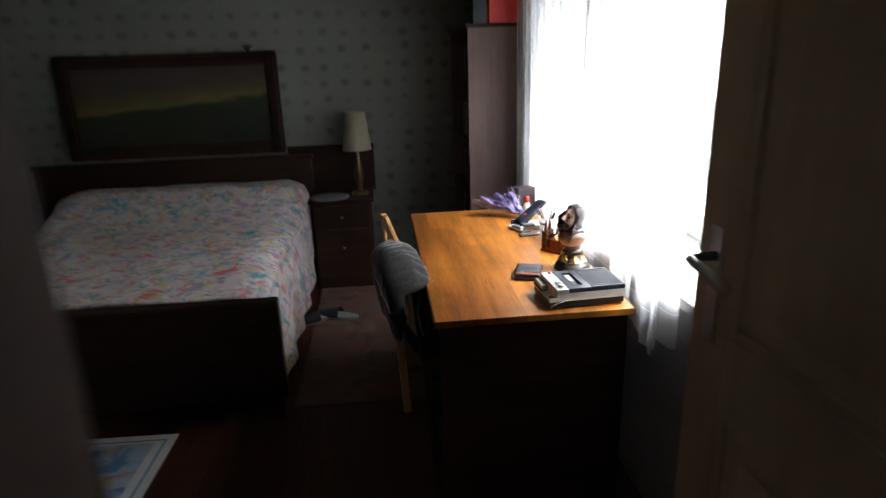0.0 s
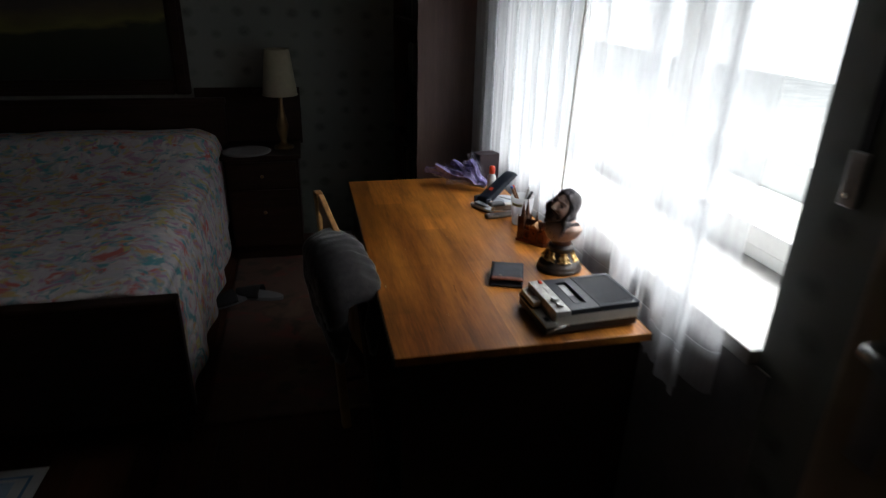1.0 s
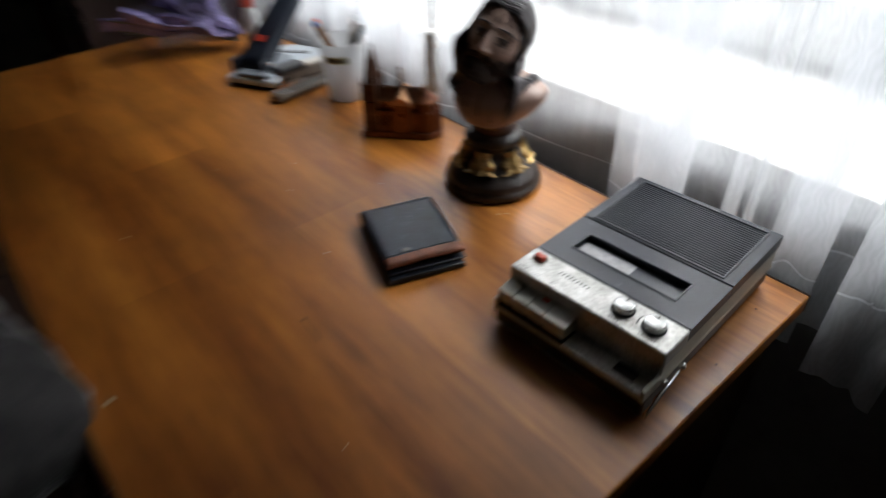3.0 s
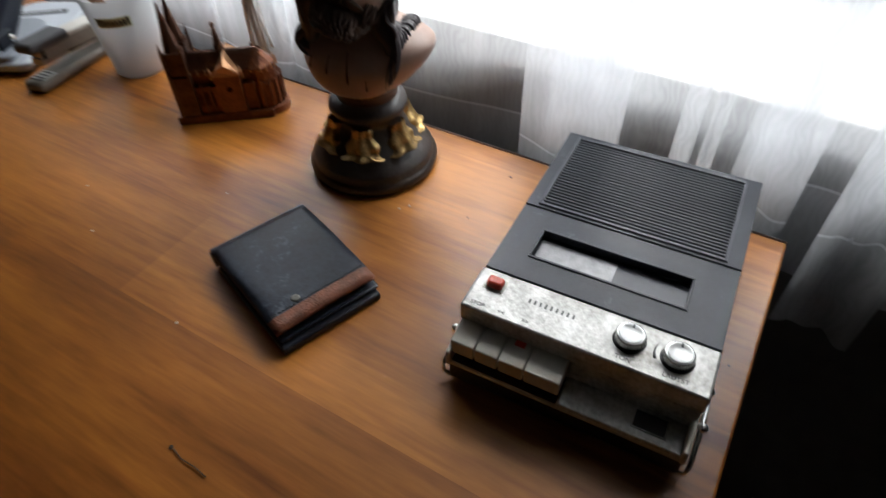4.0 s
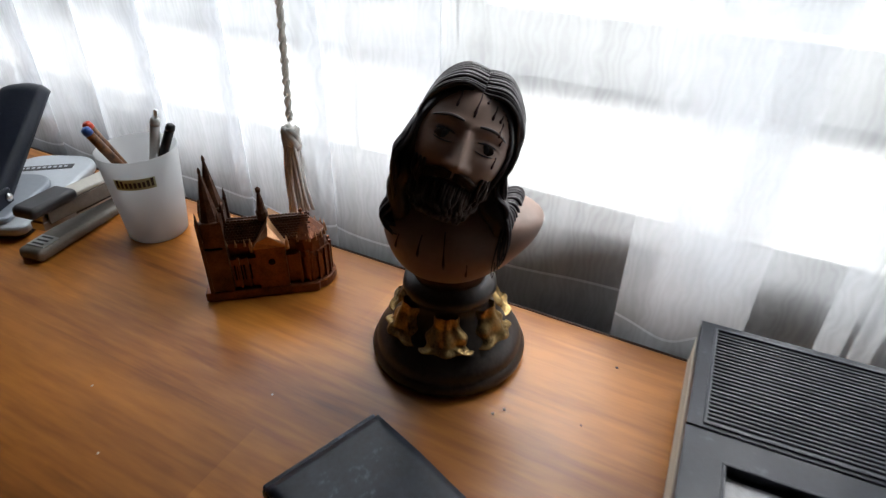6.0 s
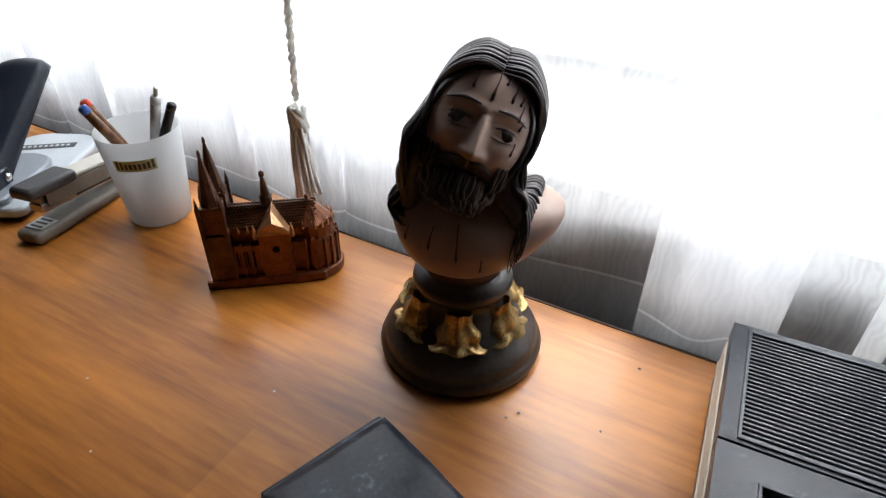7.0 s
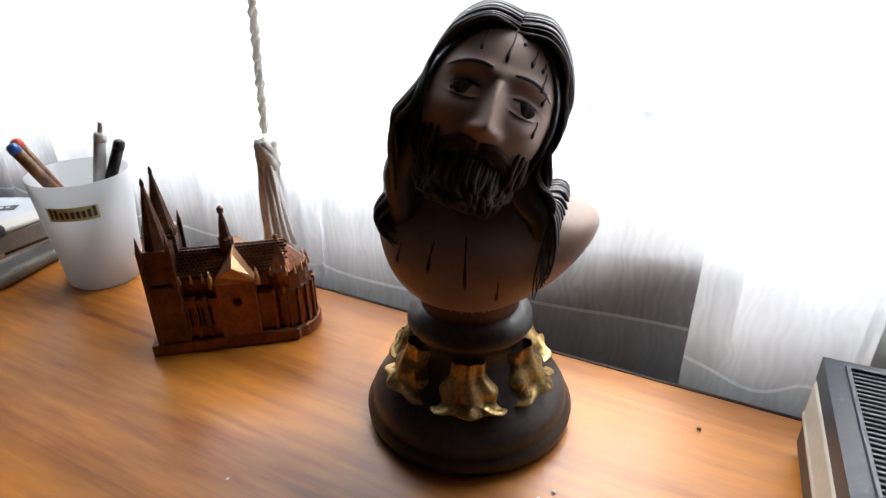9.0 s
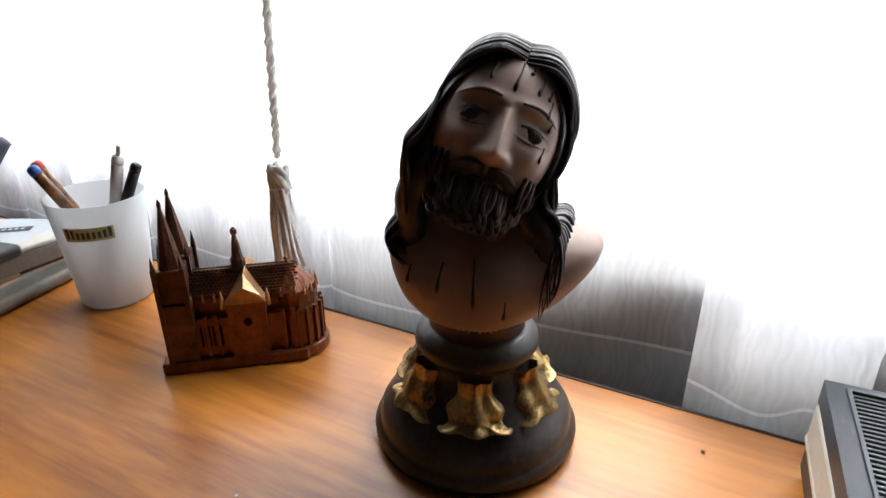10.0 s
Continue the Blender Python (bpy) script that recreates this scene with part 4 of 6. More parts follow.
def chair():
    """Stands square to the desk, seat under the top; local x forward, y across."""
    c = thing("chair", pose(0.192, 2.272, 0, 0, 0, 15), "light beech chair with a slatted back, pushed under the desk", "chair")
    W = 0.185

    # legs and stretchers get dark brown in place of the shade under the desk
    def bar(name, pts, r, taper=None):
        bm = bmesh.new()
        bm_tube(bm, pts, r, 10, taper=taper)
        return part(name, bm, FRAME_AND_SHADE, c)
    for s in (-1, 1):
        bm = bmesh.new()
        H = 0.91 if s > 0 else 0.70
        prev = None
        for k in range(13):
            q = k / 12
            z, x = H * q, 0.02 - 0.05 * q + (0.0 if q < 0.5 else -0.01 * (q - 0.5))
            wx, wy = 0.016 - 0.004 * q, 0.014
            ring = [bm.verts.new((x + a * wx, s * W + b * wy, z)) for a, b in ((-1, -1), (1, -1), (1, 1), (-1, 1))]
            if prev:
                for a in range(4):
                    bm.faces.new((prev[a], prev[(a + 1) % 4], ring[(a + 1) % 4], ring[a]))
            else:
                bm.faces.new(ring[::-1])
            prev = ring
        bm.faces.new(prev)
        # near post coloured dark as if shaded, far one keeps its beech
        soften(part("back_post", bm, CHAIRWOOD if s > 0 else FRAME_AND_SHADE, c), 0.004)
        bar("front_leg", [(0.35, s * W, 0.0), (0.36, s * W, 0.2), (0.36, s * W, 0.43)], 0.016, [0.7, 1, 1])
        bar("side_stretcher", [(0.02, s * W, 0.2), (0.355, s * W, 0.2)], 0.009)
    bm = bmesh.new()
    # seat's dark colour is the shade below the desk top
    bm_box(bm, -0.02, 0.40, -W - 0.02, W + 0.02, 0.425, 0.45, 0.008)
    part("seat", bm, FRAME_AND_SHADE, c)
    box_part("back_rail", (-0.028, -0.008, -W + 0.014, W - 0.014, 0.52, 0.56), CHAIRWOOD, c, 0.005)

    def crest(y):
        return 0.905 - 0.055 * ((W - y) / (2 * W) / 0.55) ** 1.6
    bm = bmesh.new()
    rows = []
    for k in range(17):
        y = W - 0.0142 - (2 * W - 0.0284) * k / 16
        x = -0.030 - 0.012 * math.sin(math.pi * k / 16)
        rows.append([bm.verts.new((x + a, y, crest(y) + z)) for a, z in ((-0.009, -0.055), (0.009, -0.055), (0.009, 0.0), (-0.009, 0.0))])
    for p, q in zip(rows, rows[1:]):
        for a in range(4):
            bm.faces.new((p[a], p[(a + 1) % 4], q[(a + 1) % 4], q[a]))
    bm.faces.new(rows[0][::-1])
    bm.faces.new(rows[-1])
    soften(part("top_rail", bm, CHAIRWOOD, c), 0.004)
    for k in range(5):
        y = -0.132 + 0.066 * k
        box_part("slat", (-0.036, -0.024, y - 0.019, y + 0.019, 0.561, crest(y) - 0.058), CHAIRWOOD, c, 0.003)
    return c


chair()


def draped_wool():
    """A thick knit over the near half of the chair back, sagging to the near side."""
    g = thing("wool_sweater", pose(0.152, 2.262, -0.003, 0, 0, 15), "thick grey wool sweater hung over the chair back", "sweater")

    def f(u, v):
        s = u * 2 - 1
        yy = -0.235 + 0.30 * v
        sag = 0.800 - 0.085 * max(0, (0.62 - v) / 0.62) ** 1.7 - 0.03 * max(0, (v - 0.8) / 0.2) ** 2
        round_end = (1 - abs(2 * v - 1) ** 5) ** 0.4
        a = s * 2.25
        half = (0.072 + 0.016 * (1 - v)) * (0.35 + 0.65 * round_end)
        x = half * math.sin(a) * (1 if abs(a) < 1.57 else 0.4 + 0.6 * abs(math.sin(a)))
        z = sag + (0.056 * math.cos(a) if abs(a) < 1.57 else 0.34 * math.cos(a)) * (0.3 + 0.7 * round_end)
        n = noise.noise(Vector((x * 26, yy * 20, z * 16))) * 0.006 + 0.0022 * math.sin(yy * 420 + 2 * math.sin(z * 40))
        return Vector((x - 0.022 + n, yy + 0.3 * n, z + n))
    for name, u0, u1, n in (("ribbed_hem", 0.0, 0.10, 6), ("knit_body", 0.10, 0.90, 40), ("ribbed_cuff", 0.90, 1.0, 6)):
        bm = bmesh.new()
        bm_sheet(bm, n, 30, lambda u, v: f(u0 + u * (u1 - u0), v))
        o = part(name, bm, WOOL, g)
        sd = o.modifiers.new("thickness", "SOLIDIFY")
        sd.thickness, sd.offset = 0.016, -1


draped_wool()


# ---- on the desk ----
ZD = 0.7505


def cassette_recorder():
    """Local x from the front keys to the back, y from the right side to the left, z from the desk."""
    r = thing("cassette_recorder", pose(0.588, 1.757, ZD, 0, 0, 3.2), "old portable cassette recorder, charcoal lid and scuffed silver front", "cassette recorder")
    W, L = 0.163, 0.247
    bm = bmesh.new()
    bm_box(bm, 0.011, L, 0.002, W - 0.002, 0.004, 0.028, 0.004)
    bm_box(bm, 0.010, 0.03, 0.001, W - 0.001, 0.004, 0.0244, 0.002)
    part("base", bm, BLACKPLASTIC, r)
    bm = bmesh.new()
    bm_box(bm, 0.0065, L - 0.001, 0.0005, W - 0.0005, 0.0245, 0.0295, 0.0015)
    bm_box(bm, 0.030, L - 0.001, 0.001, W - 0.001, 0.026, 0.052, 0.003)
    bm_box(bm, 0.006, 0.034, 0.0006, 0.0045, 0.024, 0.038, 0.0015)
    bm_box(bm, 0.006, 0.034, W - 0.0045, W - 0.0006, 0.024, 0.038, 0.0015)
    part("case", bm, CREAM, r, "yellowed cream plastic case")
    box_part("key_bed", (0.0075, 0.033, 0.0832, W - 0.0046, 0.0260, 0.0302), BLACKPLASTIC, r, 0.001)
    ledge = box_part("ledge", (0.0068, 0.033, 0.0046, 0.083, 0.0260, 0.0318), SILVER, r, 0.001, "scuffed silver front ledge")
    # silver control panel
    bm = bmesh.new()
    bm_box(bm, 0.029, 0.0675, 0.0005, W - 0.0005, 0.048, 0.064, 0.0018)
    bm_box(bm, 0.031, 0.040, 0.083, W - 0.004, 0.0285, 0.049, 0)
    bm_box(bm, 0.029, 0.036, 0.003, 0.083, 0.0285, 0.049, 0.001)
    panel = part("control_panel", bm, SILVER, r, "scuffed aluminium control panel")
    # four keys
    for y0, y1 in ((0.1435, 0.1605), (0.1265, 0.1427), (0.1085, 0.1257), (0.0835, 0.1077)):
        bm = bmesh.new()
        vs = bm_box(bm, 0.0105, 0.0305, y0, y1, 0.0340, 0.0500, 0.0012)
        for v in bm.verts:
            if v.co.x < 0.016 and v.co.z > 0.042:
                v.co.z -= 0.003
        part("key", bm, KEYPLASTIC, r)
    box_part("key_mark", (0.024, 0.0285, 0.113, 0.120, 0.0501, 0.0503), REDPLASTIC, r, 0, "faded red mark")
    # the lid over the cassette bay, with its window
    s0, s1, t0, t1 = 0.0907, 0.120, 0.028, 0.1375
    bm = bmesh.new()
    for x0, x1, y0, y1 in ((0.0685, s0, 0.001, W - 0.002), (s1, 0.1415, 0.001, W - 0.002), (s0, s1, 0.001, t0), (s0, s1, t1, W - 0.002)):
        bm_box(bm, x0, x1, y0, y1, 0.0505, 0.064)
    lid = part("lid", bm, LIDPLASTIC, r)
    bm = bmesh.new()
    for x0, x1, y0, y1 in ((s0 - 0.001, s0 + 0.001, t0 - 0.001, t1 + 0.001), (s1 - 0.001, s1 + 0.001, t0 - 0.001, t1 + 0.001), (s0 + 0.001, s1 - 0.001, t0 - 0.001, t0 + 0.001), (s0 + 0.001, s1 - 0.001, t1 - 0.001, t1 + 0.001)):
        bm_box(bm, x0, x1, y0, y1, 0.0635, 0.0650, 0.0003)
    part("window_rim", bm, LIDPLASTIC, lid)
    box_part("cassette", (s0 - 0.004, s1 + 0.006, t0 - 0.002, t1 + 0.002, 0.050, 0.0575), GRILLE, r, 0.001, "dark cassette behind the window")
    box_part("cassette_label", (s0 + 0.001, s1 - 0.004, 0.079, t1 - 0.002, 0.0576, 0.0580), LABELGREY, r, 0, "worn grey cassette label")
    # speaker cover: frame and slats
    g0, g1, h0, h1 = 0.146, 0.2405, 0.0125, 0.1505
    bm = bmesh.new()
    for x0, x1, y0, y1 in ((0.1425, g0, 0.001, W - 0.002), (g1, L, 0.001, W - 0.002), (g0, g1, 0.001, h0), (g0, g1, h1, W - 0.002)):
        bm_box(bm, x0, x1, y0, y1, 0.0505, 0.065)
    cover = part("speaker_cover", bm, LIDPLASTIC, r)
    bm = bmesh.new()
    for x0, x1, y0, y1 in ((g0 - 0.001, g0 + 0.0012, h0 - 0.001, h1 + 0.001), (g1 - 0.0012, g1 + 0.001, h0 - 0.001, h1 + 0.001), (g0, g1, h0 - 0.001, h0 + 0.0012), (g0, g1, h1 - 0.0012, h1 + 0.001)):
        bm_box(bm, x0, x1, y0, y1, 0.0645, 0.0664, 0.0004)
    part("speaker_rim", bm, GRILLE, cover)
    box_part("speaker_backing", (g0 - 0.001, g1 + 0.001, h0, h1, 0.052, 0.0560), BLACKPLASTIC, r, 0)
    n = 26
    me = None
    for i in range(n):
        x = g0 + 0.0026 + (g1 - g0 - 0.0052) * i / (n - 1)
        if me is None:
            bm = bmesh.new()
            bm_box(bm, -0.00098, 0.00098, h0 + 0.001, h1 - 0.001, 0.0565, 0.0650, 0.0004, 1)
            o = part("slat", bm, GRILLE, cover)
            me = o.data
        else:
            o = new("slat", me)
            o.parent = cover
        o.location.x = x
    # knobs
    for x, y in ((0.0505, 0.054), (0.0495, 0.024)):
        bm = bmesh.new()
        bm_lathe(bm, [(0.0106, 0.064), (0.0106, 0.0644), (0.0094, 0.0646)], 30, (x, y))
        part("dial_ring", bm, BLACKPLASTIC, panel)
        bm = bmesh.new()
        prof = [(0.0092, 0.0646), (0.0096, 0.0655), (0.0096, 0.0695), (0.0088, 0.0708), (0.0076, 0.0709), (0.0072, 0.0704), (0.0015, 0.0702)]
        vs = bm_lathe(bm, prof, 60, (x, y))
        for k, v in enumerate(vs):
            if 60 <= k < 180 and k % 2:
                v.co.x += (x - v.co.x) * 0.07
                v.co.y += (y - v.co.y) * 0.07
        kn = part("knob", bm, CHROME, panel, "ribbed chrome knob")
        bm = bmesh.new()
        bm_lathe(bm, [(0.0078, 0.0706), (0.0078, 0.0713), (0.0070, 0.0716), (0.0062, 0.0712), (0.0008, 0.0711)], 40, (x, y))
        part("cap", bm, STEEL, kn, "brushed aluminium cap")
        box_part("pointer", (x + 0.0045, x + 0.007, y - 0.0006, y + 0.0006, 0.0711, 0.0719), INK, kn, 0)
    bm = bmesh.new()
    bm_box(bm, 0.0505, 0.0590, 0.1420, 0.1535, 0.063, 0.0693, 0.0022, 3)
    part("record_button", bm, REDPLASTIC, panel, "red plastic record button")
    box_part("button_well", (0.0490, 0.0605, 0.1405, 0.1550, 0.0640, 0.0644), CREAM, panel, 0)
    # printing on the panel: nine small bars for the maker's mark, and the words by the controls
    for i in range(9):
        y = 0.1215 - i * 0.0038
        box_part("maker_mark", (0.0502, 0.0538, y - 0.0007, y + 0.0007, 0.0641, 0.06425), INK, panel, 0)
    for text, x, y, size in (("STOP", 0.0345, 0.152, 0.0042), ("<<", 0.0345, 0.135, 0.0042), (">>", 0.0345, 0.118, 0.0042), ("TON", 0.0350, 0.054, 0.0046), ("LAUTST", 0.0350, 0.022, 0.0046)):
        writing("lettering", text, size, pose(x, y, 0.0642, 0, 0, -90), INK, panel)
    bm = bmesh.new()
    bm_tube(bm, [(0.0505 + 0.014 * math.cos(a), 0.024 + 0.014 * math.sin(a), 0.0641) for a in [1.2 + 0.12 * i for i in range(8)]], 0.0006, 5, taper=[0.4 + 0.2 * i for i in range(8)])
    part("volume_mark", bm, INK, panel)
    bm = bmesh.new()
    for b in ((0.0125, 0.0135, 0.015, 0.037), (0.0260, 0.0270, 0.015, 0.037), (0.0135, 0.0260, 0.015, 0.016), (0.0135, 0.0260, 0.036, 0.037)):
        bm_box(bm, b[0], b[1], b[2], b[3], 0.0319, 0.0329, 0.0003)
    part("eject_latch", bm, SILVER, ledge)
    box_part("latch_plate", (0.0137, 0.0258, 0.0162, 0.0358, 0.0319, 0.0323), DARKGREY, ledge, 0)
    # wire carrying bail folded round the front
    pts = [(0.055, -0.0035, 0.028), (0.03, -0.004, 0.022), (0.013, -0.004, 0.014), (0.010, -0.003, 0.008), (0.013, 0.004, 0.0022), (0.013, W - 0.004, 0.0022), (0.010, W + 0.003, 0.008), (0.013, W + 0.004, 0.014), (0.03, W + 0.004, 0.020), (0.055, W + 0.0035, 0.028)]
    bm = bmesh.new()
    bm_tube(bm, pts, 0.0016, 8)
    part("carry_bail", bm, CHROME, r, "thin bent wire handle")
    for y in (-0.003, W + 0.003):
        for x in (0.030, 0.062):
            bm = bmesh.new()
            bmesh.ops.create_uvsphere(bm, u_segments=10, v_segments=8, radius=0.0034, matrix=Matrix.Translation((x, y, 0.028 if x > 0.05 else 0.034)))
            part("pivot", bm, CHROME, r)
    for x in (0.02, L - 0.02):
        for y in (0.02, W - 0.02):
            bm = bmesh.new()
            bm_lathe(bm, [(0.006, 0.0), (0.006, 0.0045)], 12, (x, y))
            part("rubber_foot", bm, BLACKPLASTIC, r)


cassette_recorder()


def wallet():
    """Folded bifold: local x along the fold, y across; upper flap slightly open to the tan side."""
    w = thing("wallet", pose(0.5835, 2.146, ZD, 0, 0, -19.5), "worn blue-black leather wallet with a brown trimmed edge", "wallet")
    LX, LY = 0.044, 0.050

    def slab(name, z0, z1, dx, dy, mt, tilt=0.0, label=""):
        bm = bmesh.new()
        bm_box(bm, 0, 2 * LX, -2 * LY - 0.012, 0, z0, z1, 0.0016, 2)
        for v in bm.verts:
            v.co.x += dx
            q = -v.co.y / 0.11
            v.co.z += tilt * q + 0.0012 * math.sin(v.co.x * 60) * q
            v.co.y += dy
        return part(name, bm, mt, w, label)
    slab("lower_flap", 0.0006, 0.0075, 0, -0.007, LEATHER)
    slab("inner_flap", 0.0082, 0.0100, 0.002, -0.002, LEATHER, 0.001)
    slab("card_pocket", 0.0120, 0.0180, 0.001, 0.006, LEATHER, 0.001)
    bm = bmesh.new()
    nx, ny = 14, 18

    def f(u, v):
        y = -v * 0.112
        z = 0.0235 + 0.0025 * math.sin(v * 3.0) - 0.0015 * v + 0.0010 * noise.noise(Vector((u * 3, v * 4, 1)))
        ed = min(u, 1 - u, v, 1 - v)
        z -= 0.0022 * max(0, 1 - ed / 0.06) ** 2
        return Vector((u * 0.089, y, z))
    bm_sheet(bm, nx, ny, f)
    for face in bm.faces:
        face.material_index = 1 if face.calc_center_median().y < -0.0975 else 0
    o = part("upper_flap", bm, [LEATHER, TANLEATHER], w, "blue-black flap with a brown leather edge")
    sd = o.modifiers.new("thickness", "SOLIDIFY")
    sd.thickness, sd.offset = 0.0045, -1
    bm = bmesh.new()
    bm_tube(bm, [(0.0, 0.0005, 0.010), (0.045, 0.001, 0.011), (0.089, 0.0005, 0.010)], 0.0095, 10)
    for v in bm.verts:
        v.co.y *= 0.45
    part("spine", bm, LEATHER, w)
    bm = bmesh.new()
    bm_lathe(bm, [(0.0036, 0.0), (0.0038, 0.0010), (0.0026, 0.0018), (0.0010, 0.0014)], 14)
    s = part("stud", bm, PEWTER, w, "small round pewter stud")
    s.location = (0.028, -0.0935, 0.0228)
    bm = bmesh.new()
    for k in range(26):
        x = 0.004 + k * 0.0032
        bm_box(bm, x, x + 0.0019, -0.0985, -0.0979, 0.0233, 0.0243)
    part("stitching", bm, BLACKCLOTH, w)


wallet()


def lerp_table(rows, z):
    """Smooth curve through a table of rows, first column the height."""
    n = len(rows)
    k = 0
    while k < n - 2 and z > rows[k + 1][0]:
        k += 1
    a, b = rows[k], rows[k + 1]
    p, q = rows[max(0, k - 1)], rows[min(n - 1, k + 2)]
    h = b[0] - a[0]
    u = max(0.0, min(1.0, (z - a[0]) / h))
    out = []
    for i in range(1, len(a)):
        ma = (b[i] - p[i]) / (b[0] - p[0]) * h
        mb = (q[i] - a[i]) / (q[0] - a[0]) * h
        out.append((2 * u ** 3 - 3 * u * u + 1) * a[i] + (u ** 3 - 2 * u * u + u) * ma + (3 * u * u - 2 * u ** 3) * b[i] + (u ** 3 - u * u) * mb)
    return out


def bust():
    """One mesh: turned pedestal with gilt leaves, and a plain bust with long hair and beard."""
    bm = bmesh.new()
    rnd = random.Random(31)
    HAIR_I, SKIN_I, PED_I, GILT_I, NECK_I, DRIP_I, BEARD_I, LIP_I = range(8)
    bm_lathe(bm, [(0.0610, 0.0), (0.0635, 0.003), (0.0640, 0.008), (0.0612, 0.0112), (0.0600, 0.0122), (0.0602, 0.017), (0.0580, 0.021), (0.0530, 0.026), (0.0460, 0.033), (0.0385, 0.043), (0.0330, 0.053), (0.0315, 0.060), (0.0355, 0.063), (0.0375, 0.067), (0.0365, 0.072), (0.0315, 0.076), (0.0290, 0.078)], 64, mi=PED_I)
    bm_lathe(bm, [(0.0288, 0.0775), (0.0278, 0.084), (0.0278, 0.100), (0.026, 0.112)], 48, mi=NECK_I)
    for k in range(9):
        a = -0.30 + 0.11 * k
        r0 = bmesh.ops.create_cube(bm, size=1.0, matrix=pose(0.0280 * math.cos(a), 0.0280 * math.sin(a), 0.0880, 0, 0, math.degrees(a)) @ Matrix.Diagonal((0.0007, 0.0017, 0.0036 + 0.0015 * (k % 2), 1)))
        for f in set(f for v in r0["verts"] for f in v.link_faces):
            f.material_index = GILT_I
    # acanthus leaves curling out round the foot, dark gaps between them
    for k in range(6):
        ang = 2 * math.pi * k / 6 + 0.19
        ph = rnd.uniform(-0.4, 0.4)

        def leaf(u, v):
            s = u * 2 - 1
            lobe = 1 + 0.07 * math.cos(v * 15.0 + ph)
            wdt = (0.30 + 0.24 * math.sin(min(1.0, v / 0.8) * math.pi / 2)) * lobe * (1.0 if v < 0.86 else 1 - 2.8 * (v - 0.86))
            a = ang + s * wdt
            if v < 0.62:
                q = v / 0.62
                rad, z = 0.0335 + 0.0085 * q ** 1.4, 0.0600 - 0.0215 * q
            else:
                q = (v - 0.62) / 0.38
                rad, z = 0.0420 + 0.0050 * math.sin(q * 2.7), 0.0385 - 0.0050 * math.sin(q * 2.2) + 0.0075 * max(0, q - 0.45)
            vein = 0.0019 * math.cos(s * 9.5 + 0.6 * math.sin(v * 7)) * (0.4 + 0.6 * v)
            rad += 0.0064 * (1 - s * s) + vein + 0.0016 * math.cos(v * 15.0 + ph) * abs(s) - 0.0045 * abs(s) ** 3
            return Vector((rad * math.cos(a), rad * math.sin(a), z - 0.004 * abs(s) ** 2))
        bm_sheet(bm, 26, 24, leaf, GILT_I)

    def ga(x, m, s):
        return math.exp(-((x - m) / s) ** 2)

    def clamp(v):
        return max(0.0, min(1.0, v))

    # chest and neck: height, depth ahead, depth behind, half widths
    rows = [(0.0880, 0.022, 0.020, 0.024, 0.024), (0.0930, 0.038, 0.028, 0.030, 0.031), (0.1040, 0.0465, 0.032, 0.0410, 0.047), (0.1180, 0.0470, 0.034, 0.0480, 0.060), (0.1300, 0.0425, 0.035, 0.0500, 0.067),
            (0.1385, 0.0345, 0.034, 0.0480, 0.066), (0.1450, 0.0260, 0.031, 0.0400, 0.050), (0.1520, 0.0210, 0.026, 0.0270, 0.030), (0.1620, 0.0195, 0.022, 0.0200, 0.0205), (0.1750, 0.0190, 0.021, 0.0185, 0.0190), (0.1850, 0.018, 0.02, 0.018, 0.018)]

    def chest(th, z):
        f, bk, wr, wl = lerp_table(rows, z)
        c, s = math.cos(th), math.sin(th)
        d, w = (f if c > 0 else bk), (wl if s > 0 else wr)
        p = 2.35
        r = 1.0 / ((abs(c) / d) ** p + (abs(s) / w) ** p) ** (1 / p)
        r += 0.0020 * ga(abs(th), 0.45, 0.35) * ga(z, 0.122, 0.012) - 0.0016 * ga(th, 0, 0.12) * ga(z, 0.125, 0.015)
        k = clamp((z - 0.14) / 0.04)
        return Vector((r * c + 0.003 * k, r * s + 0.006 * k, z))
    NA, NZ = 96, 60
    grid = [[bm.verts.new(chest(2 * math.pi * i / NA - math.pi, 0.088 + 0.097 * j / NZ)) for i in range(NA)] for j in range(NZ + 1)]
    for j in range(NZ):
        for i in range(NA):
            f = bm.faces.new((grid[j][i], grid[j][(i + 1) % NA], grid[j + 1][(i + 1) % NA], grid[j + 1][i]))
            f.smooth, f.material_index = True, SKIN_I
    bm.faces.new(grid[0][::-1]).material_index = SKIN_I

    # the head leans to its left, turns a little the same way and looks up
    HEAD = pose(0.0075, 0.0080, 0.1905, 0, 0, 8) @ pose(0, 0, 0, -20, 0, 0) @ pose(0, 0, 0, 0, -23, 0)
    A, B, C = 0.0395, 0.0330, 0.0490

    EY = 0.0138

    def relief(y, z):
        ay = abs(y)
        ramp = clamp((0.008 - z) / 0.022)
        low = 1 / (1 + math.exp(-(z + 0.0172) / 0.0008))
        d = (0.0012 + 0.0130 * ramp ** 0.9) * ga(y, 0, 0.0027 + 0.0017 * ramp) * low * clamp((0.016 - z) / 0.008)
        d += 0.0034 * ga(ay, 0.0060, 0.0028) * ga(z, -0.0145, 0.0027)
        d -= 0.0054 * ga(ay, EY, 0.0080) * ga(z, 0.0020, 0.0055)
        d += 0.0036 * ga(ay, EY, 0.0056) * ga(z, 0.0010, 0.0034)
        d += 0.0012 * ga(ay, EY, 0.0068) * (ga(z, 0.0048 - 25 * (ay - EY) ** 2, 0.0009) + 0.7 * ga(z, -0.0026 + 20 * (ay - EY) ** 2, 0.0008))
